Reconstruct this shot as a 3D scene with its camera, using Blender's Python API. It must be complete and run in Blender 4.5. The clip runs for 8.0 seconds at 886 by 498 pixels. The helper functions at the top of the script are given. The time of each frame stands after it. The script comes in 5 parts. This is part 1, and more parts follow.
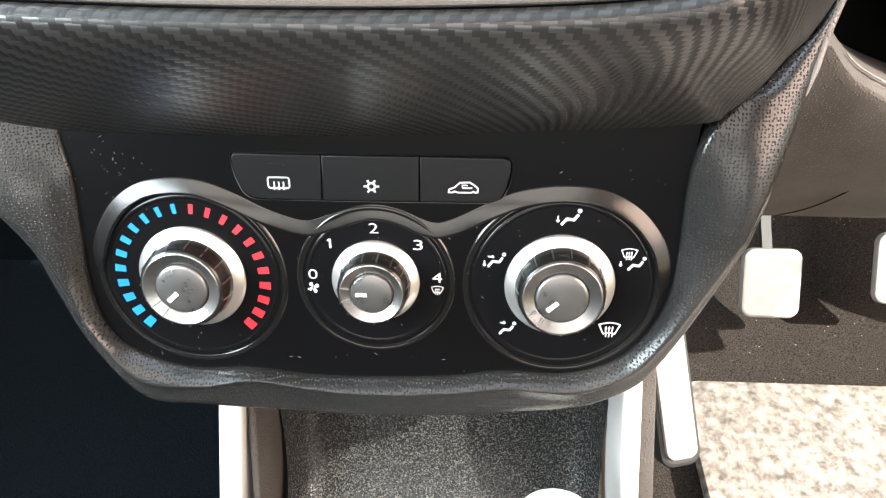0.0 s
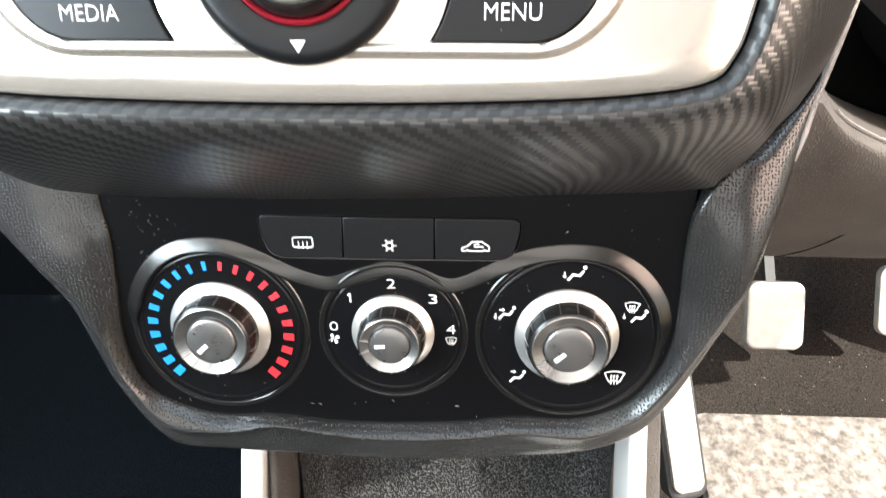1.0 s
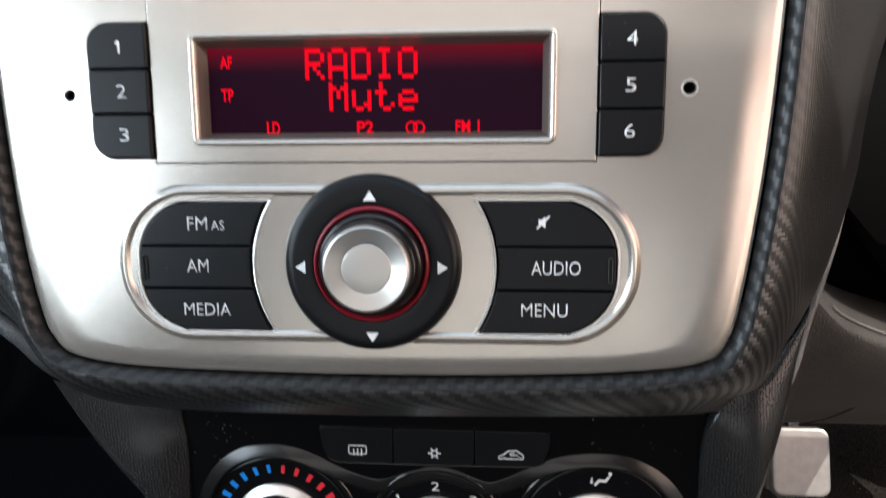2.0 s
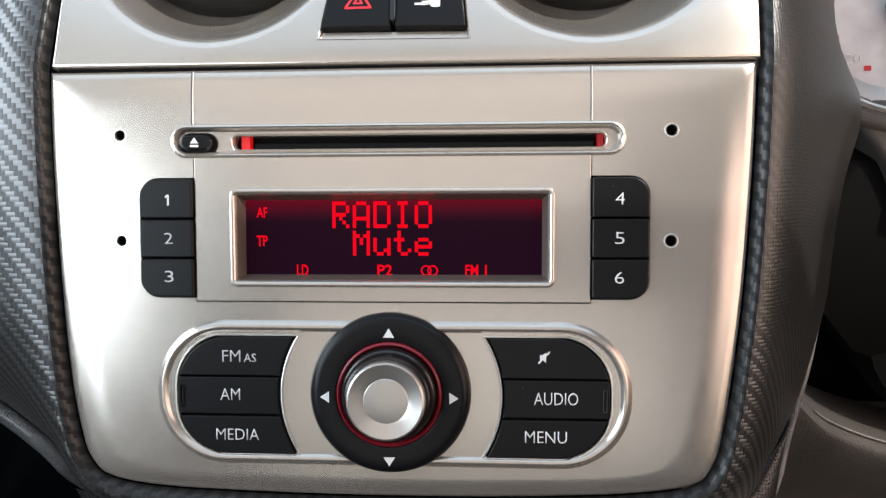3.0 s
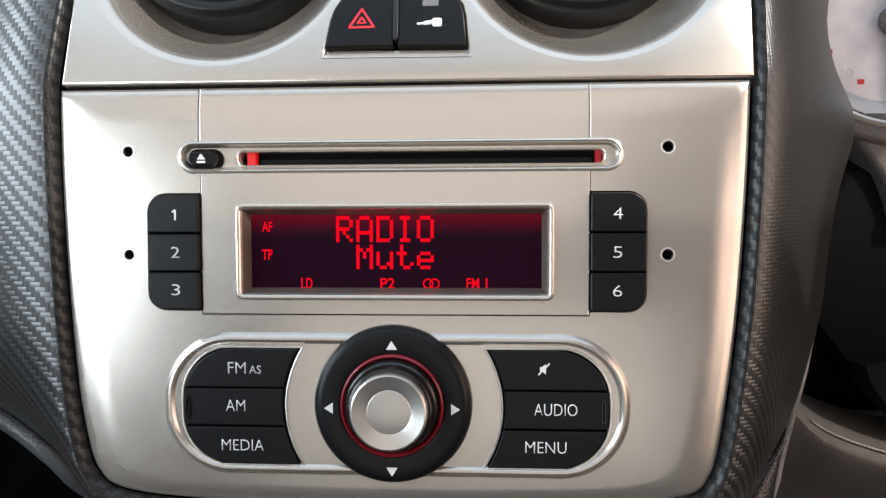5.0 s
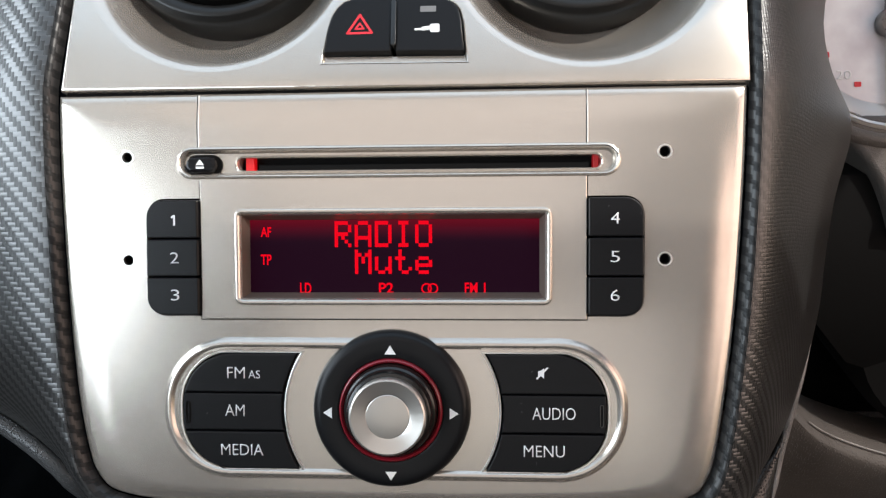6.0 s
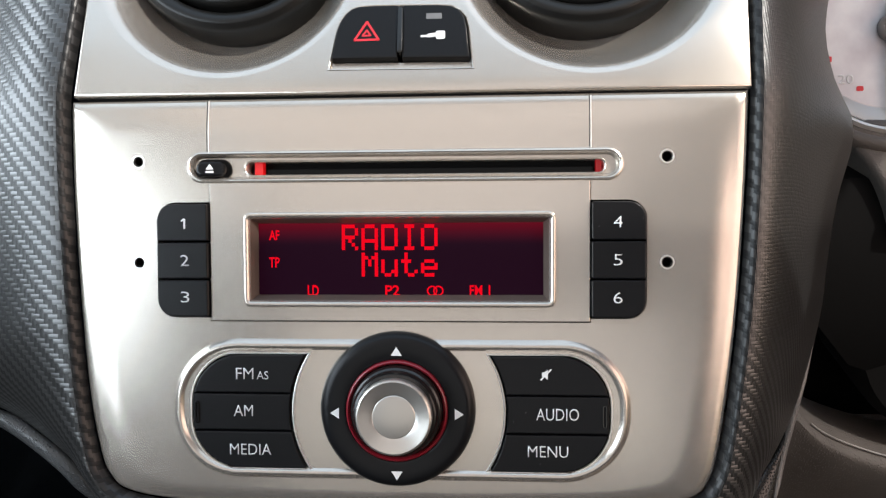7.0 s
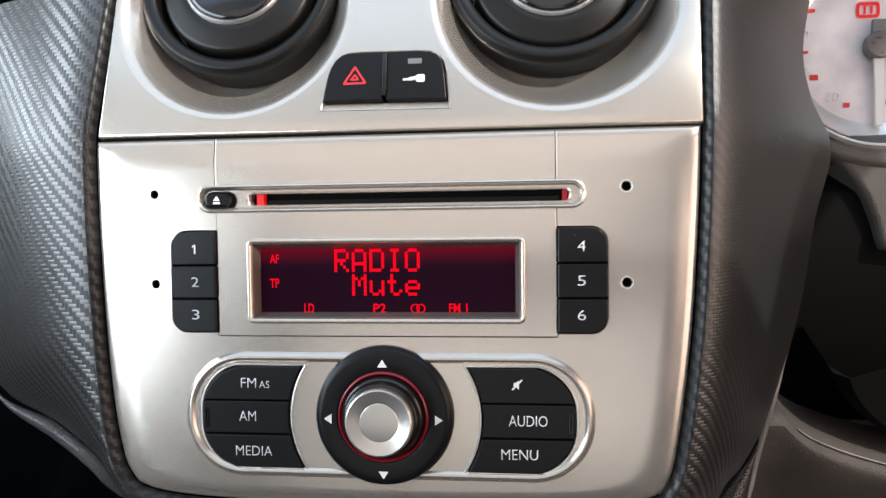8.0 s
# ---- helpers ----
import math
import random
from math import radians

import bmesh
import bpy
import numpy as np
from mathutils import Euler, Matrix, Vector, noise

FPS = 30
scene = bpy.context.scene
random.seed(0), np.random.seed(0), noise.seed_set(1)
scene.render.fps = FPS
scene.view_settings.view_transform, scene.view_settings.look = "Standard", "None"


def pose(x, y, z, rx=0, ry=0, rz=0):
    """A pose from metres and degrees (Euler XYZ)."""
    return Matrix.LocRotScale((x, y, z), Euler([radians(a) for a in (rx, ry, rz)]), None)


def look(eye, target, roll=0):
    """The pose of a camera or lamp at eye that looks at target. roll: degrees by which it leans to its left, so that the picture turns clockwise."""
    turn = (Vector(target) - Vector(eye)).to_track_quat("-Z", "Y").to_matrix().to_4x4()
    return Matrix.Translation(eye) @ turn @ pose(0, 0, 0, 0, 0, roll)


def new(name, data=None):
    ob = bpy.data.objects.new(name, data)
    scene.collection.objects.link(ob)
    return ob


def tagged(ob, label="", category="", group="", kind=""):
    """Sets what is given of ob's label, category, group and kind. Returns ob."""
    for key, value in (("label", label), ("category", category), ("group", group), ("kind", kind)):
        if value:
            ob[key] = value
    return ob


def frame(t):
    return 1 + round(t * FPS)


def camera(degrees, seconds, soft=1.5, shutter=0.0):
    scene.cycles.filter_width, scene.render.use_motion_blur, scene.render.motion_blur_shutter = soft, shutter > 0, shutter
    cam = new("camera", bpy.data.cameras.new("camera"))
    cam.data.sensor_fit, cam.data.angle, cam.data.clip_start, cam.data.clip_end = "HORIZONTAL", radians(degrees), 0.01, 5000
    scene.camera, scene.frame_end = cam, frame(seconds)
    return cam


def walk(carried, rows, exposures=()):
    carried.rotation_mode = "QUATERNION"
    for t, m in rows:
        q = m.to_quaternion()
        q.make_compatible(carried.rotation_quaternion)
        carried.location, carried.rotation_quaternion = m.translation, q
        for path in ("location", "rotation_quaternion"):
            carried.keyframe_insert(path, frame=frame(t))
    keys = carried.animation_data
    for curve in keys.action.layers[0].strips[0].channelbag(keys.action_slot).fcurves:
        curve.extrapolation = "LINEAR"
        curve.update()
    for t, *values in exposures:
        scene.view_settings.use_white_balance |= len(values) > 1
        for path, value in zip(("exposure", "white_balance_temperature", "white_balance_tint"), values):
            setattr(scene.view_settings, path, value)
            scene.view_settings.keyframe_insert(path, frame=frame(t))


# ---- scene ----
cam = camera(65.0, 8.0, soft=1.25, shutter=0.3)
# seconds, eye (metres) and yaw, pitch, roll (degrees), in the frame of the radio's upright face
PATH = [
    (0, 0.04530, -0.16520, -0.10525, 1.938, -18.760, 0.774),
    (0.5, 0.04619, -0.16659, -0.10343, 2.056, -18.563, 0.584),
    (0.7, 0.04431, -0.16878, -0.09581, 1.970, -18.999, 0.365),
    (1, 0.04288, -0.17713, -0.08821, 2.518, -16.916, 0.317),
    (1.2, 0.04168, -0.18254, -0.07921, 3.078, -15.414, 0.054),
    (1.5, 0.04018, -0.18804, -0.06118, 3.612, -13.274, -0.186),
    (1.8, 0.03864, -0.19930, -0.04519, 4.193, -10.187, -0.417),
    (2, 0.03651, -0.20605, -0.03351, 4.246, -8.399, -0.399),
    (2.2, 0.03354, -0.21313, -0.02813, 3.848, -5.476, -0.070),
    (3.3, 0.03054, -0.23101, -0.00748, 3.265, -2.252, -0.114),
    (3.5, 0.02953, -0.23161, -0.00834, 3.059, -1.916, -0.011),
    (4, 0.02949, -0.23193, -0.00810, 3.259, -2.048, 0.011),
    (4.5, 0.03007, -0.23301, -0.00769, 3.333, -2.058, -0.069),
    (6, 0.03099, -0.23455, -0.00597, 3.237, -1.970, -0.308),
    (6.5, 0.03114, -0.23568, -0.00481, 3.503, -2.196, -0.268),
    (7, 0.03069, -0.23833, -0.00560, 3.556, -1.770, -0.256),
    (7.5, 0.03240, -0.24251, -0.00517, 3.813, -1.738, -0.330),
    (7.8, 0.04227, -0.25043, 0.00104, 5.371, -2.217, -0.713),
    (8, 0.05132, -0.26221, 0.00300, 6.101, -1.656, -0.679),
]
SLOPE, HEIGHT = 25.0, 0.60  # the dashboard leans back by SLOPE; the radio's middle stands HEIGHT above the car's floor
DASH = pose(0, 0, HEIGHT, -SLOPE, 0, 0)


def eye_pose(x, y, z, yaw, pitch, roll):
    return DASH @ pose(x, y, z, 0, 0, yaw) @ pose(0, 0, 0, 90 + pitch, 0, 0) @ pose(0, 0, 0, 0, 0, roll)


# seconds, stops, kelvin, tint: the film's own exposure and white balance shift once the bright silver fills the picture
EXPOSURES = [(0.0, 2.14, 6650, 6), (0.6, 2.14, 6650, 6), (1.1, 2.04, 6450, 6), (1.5, 1.14, 6230, 5), (1.8, 0.35, 6230, 7), (2.1, 0.02, 6280, 9), (2.8, -0.09, 6480, 10), (7.4, -0.09, 6500, 10), (8.0, 0.03, 6480, 11)]
walk(cam, [(t, eye_pose(*row)) for t, *row in PATH], EXPOSURES)

# ---- light ----
world = bpy.data.worlds.new("world")
scene.world = world
world.use_nodes = True
SUN_ELEVATION, SUN_ROTATION = 46.0, 115.0
_wn = world.node_tree.nodes
_sky = _wn.new("ShaderNodeTexSky")
_sky.sky_type = "NISHITA"
_sky.sun_disc = False
_sky.sun_elevation, _sky.sun_rotation = radians(SUN_ELEVATION), radians(SUN_ROTATION)
world.node_tree.links.new(_sky.outputs[0], _wn["Background"].inputs[0])
_wn["Background"].inputs[1].default_value = 0.07


def area_lamp(name, eye, target, width, height, watts, colour):
    lamp = bpy.data.lights.new(name, "AREA")
    lamp.shape, lamp.size, lamp.size_y, lamp.energy, lamp.color = "RECTANGLE", width, height, watts, colour
    ob = new(name, lamp)
    ob.matrix_world = look(eye, target)
    return ob


# sunlight, daylight standing in the window openings, and an added roof lamp
_sun = bpy.data.lights.new("sun", "SUN")
_sun.energy, _sun.angle, _sun.color = 3.8, radians(0.5), (1.0, 0.95, 0.88)
sun = new("sun", _sun)
sun.matrix_world = look((2.25, -0.75, 2.2), (0.35, 0.15, 0.0))
area_lamp("window_light_driver", (0.78, -0.40, 0.80), (0.0, -0.15, 0.62), 0.95, 0.42, 4.0, (1.0, 0.69, 0.53))
area_lamp("window_light_passenger", (-0.74, -0.32, 0.88), (0.0, -0.24, 0.68), 1.36, 0.42, 15.0, (0.80, 0.91, 1.0))
area_lamp("windscreen_light", (-0.08, 0.02, 1.05), (-0.08, -0.23, 0.60), 1.05, 0.62, 3.4, (0.66, 0.83, 1.0))
# added overhead lamp with no known source, to brighten vents and knob rings
area_lamp("added_roof_light", (-0.08, -0.88, 1.195), (-0.08, -0.881, 0.5), 0.74, 1.02, 2.45, (1.0, 0.85, 0.70))
area_lamp("rear_window_light", (0.0, -1.67, 0.90), (0.0, 0.0, 0.6), 1.05, 0.42, 1.5, (1.0, 0.87, 0.72))

# ---- materials ----


def material(name, colour=(0.5, 0.5, 0.5), rough=0.5, metal=0.0, coat=0.0, emit=None, power=0.0):
    m = bpy.data.materials.new(name)
    m.use_nodes = True
    b = m.node_tree.nodes["Principled BSDF"]
    b.inputs["Base Color"].default_value = (*colour, 1)
    b.inputs["Roughness"].default_value = rough
    b.inputs["Metallic"].default_value = metal
    b.inputs["Coat Weight"].default_value = coat
    b.inputs["Coat Roughness"].default_value = 0.12
    if emit:
        b.inputs["Emission Color"].default_value = (*emit, 1)
        b.inputs["Emission Strength"].default_value = power
    return m


def soften(m, level):
    m.node_tree.nodes["Principled BSDF"].inputs["Specular IOR Level"].default_value = level


def nodes_of(m):
    return m.node_tree.nodes, m.node_tree.links, m.node_tree.nodes["Principled BSDF"]


def noise_tex(m, scale, detail=4.0, source="Object", stretch=None):
    n, l, _ = nodes_of(m)
    tc, tex = n.new("ShaderNodeTexCoord"), n.new("ShaderNodeTexNoise")
    tex.inputs["Scale"].default_value, tex.inputs["Detail"].default_value = scale, detail
    out = tc.outputs[source]
    if stretch:
        mp = n.new("ShaderNodeMapping")
        mp.inputs["Scale"].default_value = stretch
        l.new(out, mp.inputs["Vector"])
        out = mp.outputs["Vector"]
    l.new(out, tex.inputs["Vector"])
    return tex.outputs["Fac"]


def ramp(m, fac, lo, hi, a=0.35, b=0.65):
    n, l, _ = nodes_of(m)
    r = n.new("ShaderNodeMapRange")
    r.inputs["From Min"].default_value, r.inputs["From Max"].default_value = a, b
    r.inputs["To Min"].default_value, r.inputs["To Max"].default_value = lo, hi
    l.new(fac, r.inputs["Value"])
    return r.outputs["Result"]


def tint(m, fac, dark, light):
    n, l, b = nodes_of(m)
    mix = n.new("ShaderNodeMix")
    mix.data_type = "RGBA"
    mix.inputs["A"].default_value, mix.inputs["B"].default_value = (*dark, 1), (*light, 1)
    l.new(fac, mix.inputs["Factor"])
    l.new(mix.outputs["Result"], b.inputs["Base Color"])
    return mix


def bump(m, height, strength, distance):
    n, l, b = nodes_of(m)
    bp = n.new("ShaderNodeBump")
    bp.inputs["Strength"].default_value, bp.inputs["Distance"].default_value = strength, distance
    l.new(height, bp.inputs["Height"])
    for s in ("Normal",):
        l.new(bp.outputs["Normal"], b.inputs[s])
    return bp


def specks(m, colour=(0.35, 0.33, 0.3), scale=260.0, limit=0.045):
    """Dust specks laid over a dark surface."""
    n, l, b = nodes_of(m)
    tc, v = n.new("ShaderNodeTexCoord"), n.new("ShaderNodeTexVoronoi")
    v.inputs["Scale"].default_value = scale
    l.new(tc.outputs["Object"], v.inputs["Vector"])
    cut = n.new("ShaderNodeMath")
    cut.operation = "LESS_THAN"
    cut.inputs[1].default_value = limit
    l.new(v.outputs["Distance"], cut.inputs[0])
    patch = noise_tex(m, 40.0, 2.0)
    near = n.new("ShaderNodeMath")
    near.operation = "GREATER_THAN"
    near.inputs[1].default_value = 0.56
    l.new(patch, near.inputs[0])
    both = n.new("ShaderNodeMath")
    both.operation = "MULTIPLY"
    l.new(cut.outputs[0], both.inputs[0])
    l.new(near.outputs[0], both.inputs[1])
    mix = n.new("ShaderNodeMix")
    mix.data_type = "RGBA"
    old = b.inputs["Base Color"]
    if old.is_linked:
        l.new(old.links[0].from_socket, mix.inputs["A"])
    else:
        mix.inputs["A"].default_value = old.default_value
    mix.inputs["B"].default_value = (*colour, 1)
    l.new(both.outputs[0], mix.inputs["Factor"])
    l.new(mix.outputs["Result"], b.inputs["Base Color"])


# satin silver paint on plastic, with fine horizontal grain
SILVER = material("silver_paint", (0.5, 0.48, 0.45), 0.33, 0.75, 0.45)
_g = noise_tex(SILVER, 900.0, 3.0, "Object", (0.12, 1.0, 1.0))
tint(SILVER, _g, (0.49, 0.447, 0.397), (0.55, 0.502, 0.447))
nodes_of(SILVER)[1].new(ramp(SILVER, noise_tex(SILVER, 30.0), 0.22, 0.26), nodes_of(SILVER)[2].inputs["Roughness"])
bump(SILVER, noise_tex(SILVER, 2500.0, 2.0), 0.02, 0.0002)

BRIGHT = material("bright_silver", (0.84, 0.82, 0.79), 0.30, 0.9, 0.2)
bump(BRIGHT, noise_tex(BRIGHT, 1800.0), 0.05, 0.0002)
BRUSHED = material("dark_satin_metal", (0.2, 0.195, 0.19), 0.32, 0.85)
nodes_of(BRUSHED)[1].new(ramp(BRUSHED, noise_tex(BRUSHED, 200.0), 0.26, 0.4), nodes_of(BRUSHED)[2].inputs["Roughness"])
DARK_METAL = material("dark_crest_metal", (0.05, 0.049, 0.048), 0.22, 0.9)
bump(DARK_METAL, noise_tex(DARK_METAL, 1500.0), 0.05, 0.0002)
# silver with the shade and red glow inside the bezel put into its colour
SHADED_SILVER = material("shaded_silver", (0.16, 0.12, 0.10), 0.4, 0.5)
bump(SHADED_SILVER, noise_tex(SHADED_SILVER, 1500.0), 0.06, 0.0002)
CAP_METAL = material("cap_metal", (0.52, 0.495, 0.46), 0.32, 0.85)
bump(CAP_METAL, noise_tex(CAP_METAL, 1800.0), 0.06, 0.0002)
FACE_METAL = material("face_ring_metal", (0.36, 0.355, 0.35), 0.26, 0.95)
DIAL_BEAD = material("bead_metal", (0.045, 0.044, 0.043), 0.14, 0.85)
BUTTON = material("button_black", (0.0065, 0.0067, 0.0075), 0.32)
soften(BUTTON, 0.19)
bump(BUTTON, noise_tex(BUTTON, 3500.0, 2.0), 0.1, 0.0001)
specks(BUTTON, (0.3, 0.3, 0.3), 330.0, 0.03)
PANEL = material("panel_black", (0.0032, 0.0032, 0.0035), 0.28)
soften(PANEL, 0.07)
bump(PANEL, noise_tex(PANEL, 3000.0, 2.0), 0.12, 0.0001)
specks(PANEL, (0.4, 0.37, 0.33), 300.0, 0.05)
GLOSS = material("gloss_black", (0.004, 0.004, 0.0045), 0.2, 0.0, 0.12)
soften(GLOSS, 0.22)
specks(GLOSS, (0.4, 0.37, 0.33), 340.0, 0.045)
HUB_GLOSS = material("hub_gloss", (0.012, 0.012, 0.014), 0.13, 0.3, 0.5)
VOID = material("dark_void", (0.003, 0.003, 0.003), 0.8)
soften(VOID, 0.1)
SMOKE = material("smoked_plastic", (0.010, 0.0095, 0.009), 0.22)
soften(SMOKE, 0.45)
DUST = material("pale_dust", (0.22, 0.21, 0.19), 0.9)
WHITE = material("white_print", (0.75, 0.75, 0.74), 0.5)
DIM_PRINT = material("dim_white_print", (0.60, 0.60, 0.61), 0.5)
GREY_PRINT = material("grey_print", (0.14, 0.14, 0.14), 0.5)
BLUE = material("blue_print", (0.004, 0.19, 0.62), 0.45)
RED = material("red_print", (0.60, 0.018, 0.03), 0.45)
RED_RING = material("red_ring", (0.18, 0.008, 0.016), 0.3)
LIT = material("lit_red", (0.02, 0.0, 0.0), 0.6, 0.0, 0.0, (1.0, 0.003, 0.016), 0.95)
soften(LIT, 0.0)
GLOW_DIM = material("dim_red_lamp", (0.12, 0.0, 0.0), 0.5, 0.0, 0.0, (1.0, 0.02, 0.03), 0.22)
GLOW = material("red_lamp", (0.3, 0.0, 0.0), 0.5, 0.0, 0.0, (1.0, 0.006, 0.012), 0.42)
SCREEN = material("screen_glass", (0.004, 0.002, 0.005), 0.2, 0.0, 0.0, (0.16, 0.012, 0.07), 0.07)
soften(SCREEN, 0.04)


def edge_lit(m, top, foot, colour, power):
    """Backlight that leaks in along the upper edge of a display (heights in metres of the thing)."""
    n, l, b = nodes_of(m)
    tc, sep, run = n.new("ShaderNodeTexCoord"), n.new("ShaderNodeSeparateXYZ"), n.new("ShaderNodeMapRange")
    l.new(tc.outputs["Object"], sep.inputs["Vector"])
    run.interpolation_type = "SMOOTHSTEP"
    run.inputs["From Min"].default_value, run.inputs["From Max"].default_value = foot, top
    l.new(sep.outputs["Z"], run.inputs["Value"])
    mix = n.new("ShaderNodeMix")
    mix.data_type = "RGBA"
    mix.inputs["A"].default_value = b.inputs["Emission Color"].default_value
    mix.inputs["B"].default_value = (*[c * power for c in colour], 1)
    l.new(run.outputs["Result"], mix.inputs["Factor"])
    l.new(mix.outputs["Result"], b.inputs["Emission Color"])


edge_lit(SCREEN, 0.069, 0.058, (1.0, 0.01, 0.06), 2.2)

# moulded grain: small domes pressed in dark plastic


def grain_plastic(name, dark, light, cell, rough, height, pressed=False):
    m = material(name, dark, rough)
    n, l, b = nodes_of(m)
    tc, v = n.new("ShaderNodeTexCoord"), n.new("ShaderNodeTexVoronoi")
    v.inputs["Scale"].default_value = 1.0 / cell
    v.inputs["Randomness"].default_value = 0.55 if pressed else 0.75
    warp = n.new("ShaderNodeTexNoise")
    warp.inputs["Scale"].default_value = 0.4 / cell
    l.new(tc.outputs["Object"], warp.inputs["Vector"])
    if pressed:  # laid out on the face, as the mould was etched
        v.voronoi_dimensions = "2D"
        sep, com = n.new("ShaderNodeSeparateXYZ"), n.new("ShaderNodeCombineXYZ")
        l.new(tc.outputs["Object"], sep.inputs["Vector"])
        l.new(sep.outputs["X"], com.inputs["X"])
        l.new(sep.outputs["Z"], com.inputs["Y"])
        l.new(com.outputs["Vector"], v.inputs["Vector"])
    else:
        l.new(tc.outputs["Object"], v.inputs["Vector"])
    dome = n.new("ShaderNodeMapRange")
    dome.interpolation_type = "SMOOTHSTEP"
    dome.inputs["From Min"].default_value, dome.inputs["From Max"].default_value = (0.06, 0.30) if pressed else (0.10, 0.42)
    dome.inputs["To Min"].default_value, dome.inputs["To Max"].default_value = (1.0, 0.0)
    l.new(v.outputs["Distance"], dome.inputs["Value"])
    bump(m, dome.outputs["Result"], 1.0, height)
    tint(m, ramp(m, noise_tex(m, 25.0), 0.0, 1.0), dark, light)
    return m


GRAIN = grain_plastic("grained_plastic", (0.011, 0.011, 0.011), (0.019, 0.0185, 0.018), 0.00125, 0.23, 0.00032, True)
soften(GRAIN, 0.42)
GRAIN_FINE = grain_plastic("fine_grained_plastic", (0.03, 0.031, 0.032), (0.06, 0.062, 0.064), 0.0010, 0.3, 0.0004)
GREY_COWL = grain_plastic("cowl_plastic", (0.075, 0.068, 0.062), (0.11, 0.10, 0.092), 0.0012, 0.5, 0.0002)
soften(GREY_COWL, 0.3)
# the pale tone holds the blade strip's highlight as well as its wear
EDGE = grain_plastic("pale_edge", (0.10, 0.095, 0.09), (0.26, 0.245, 0.23), 0.0009, 0.42, 0.0005)
BOLSTER = grain_plastic("bolster_plastic", (0.052, 0.046, 0.042), (0.072, 0.064, 0.058), 0.0016, 0.6, 0.0003)
soften(BOLSTER, 0.15)

# twill-pattern foil
CARBON = material("carbon_pattern_foil", (0.03, 0.03, 0.03), 0.35)


def weave(m, low, high, dark=0.020, light=0.036):
    n, l, b = nodes_of(m)
    tc, sep = n.new("ShaderNodeUVMap"), n.new("ShaderNodeSeparateXYZ")
    l.new(tc.outputs["UV"], sep.inputs["Vector"])

    def mathn(op, a, c=None):
        k = n.new("ShaderNodeMath")
        k.operation = op
        for i, s in enumerate((a, c)):
            if s is None:
                continue
            if isinstance(s, (int, float)):
                k.inputs[i].default_value = s
            else:
                l.new(s, k.inputs[i])
        return k.outputs[0]

    u, v = sep.outputs["X"], sep.outputs["Y"]
    fu, fv = mathn("FLOOR", u), mathn("FLOOR", v)
    over = mathn("LESS_THAN", mathn("FLOORED_MODULO", mathn("ADD", fu, fv), 4.0), 1.5)

    def rise(value, start, end):
        k = n.new("ShaderNodeMapRange")
        k.interpolation_type = "SMOOTHSTEP"
        k.inputs["From Min"].default_value, k.inputs["From Max"].default_value = start, end
        l.new(value, k.inputs["Value"])
        return k.outputs["Result"]

    # the driver's flank catches less glancing light: put in as a fainter pattern
    keep = mathn("SUBTRACT", 1.0, mathn("MULTIPLY", mathn("MULTIPLY", rise(u, 52.0, 60.0), rise(v, 48.0, 66.0)), 0.75))
    over = mathn("ADD", mathn("MULTIPLY", over, keep), mathn("MULTIPLY", mathn("SUBTRACT", 1.0, keep), 0.4))
    ru, rv = mathn("FRACT", u), mathn("FRACT", v)
    # each tow is a low arch across its width
    arch_u = mathn("MULTIPLY", mathn("MULTIPLY", ru, mathn("SUBTRACT", 1.0, ru)), 2.0)
    arch_v = mathn("MULTIPLY", mathn("MULTIPLY", rv, mathn("SUBTRACT", 1.0, rv)), 2.0)
    mix = n.new("ShaderNodeMix")
    l.new(over, mix.inputs["Factor"])
    l.new(arch_u, mix.inputs["A"])
    l.new(arch_v, mix.inputs["B"])
    bump(m, mix.outputs["Result"], 0.35, 0.0004)
    tint(m, over, (dark, dark, dark), (light, light * 0.97, light * 0.95))
    # the tows reflect across their own direction
    tan = n.new("ShaderNodeTangent")
    tan.direction_type = "UV_MAP"
    l.new(tan.outputs["Tangent"], b.inputs["Tangent"])
    b.inputs["Anisotropic"].default_value = 0.6
    b.inputs["Metallic"].default_value = 0.12
    sp = n.new("ShaderNodeMapRange")
    sp.inputs["To Min"].default_value, sp.inputs["To Max"].default_value = low, high
    l.new(over, sp.inputs["Value"])
    l.new(sp.outputs["Result"], b.inputs["Specular IOR Level"])
    l.new(mathn("MULTIPLY", over, 0.25), b.inputs["Anisotropic Rotation"])
    r = n.new("ShaderNodeMapRange")
    r.inputs["To Min"].default_value, r.inputs["To Max"].default_value = 0.43, 0.31
    l.new(over, r.inputs["Value"])
    l.new(r.outputs["Result"], b.inputs["Roughness"])


weave(CARBON, 0.5, 1.05, 0.016, 0.027)
FOIL_EDGE = material("foil_edge", (0.02, 0.022, 0.023), 0.31)
weave(FOIL_EDGE, 0.22, 0.34, 0.014, 0.021)


def carpet(name, dark, light, scale=900.0):
    m = material(name, dark, 0.95)
    soften(m, 0.05)
    tint(m, ramp(m, noise_tex(m, scale, 5.0), 0.0, 1.0, 0.3, 0.7), dark, light)
    bump(m, noise_tex(m, scale * 1.4, 3.0), 0.9, 0.002)
    return m


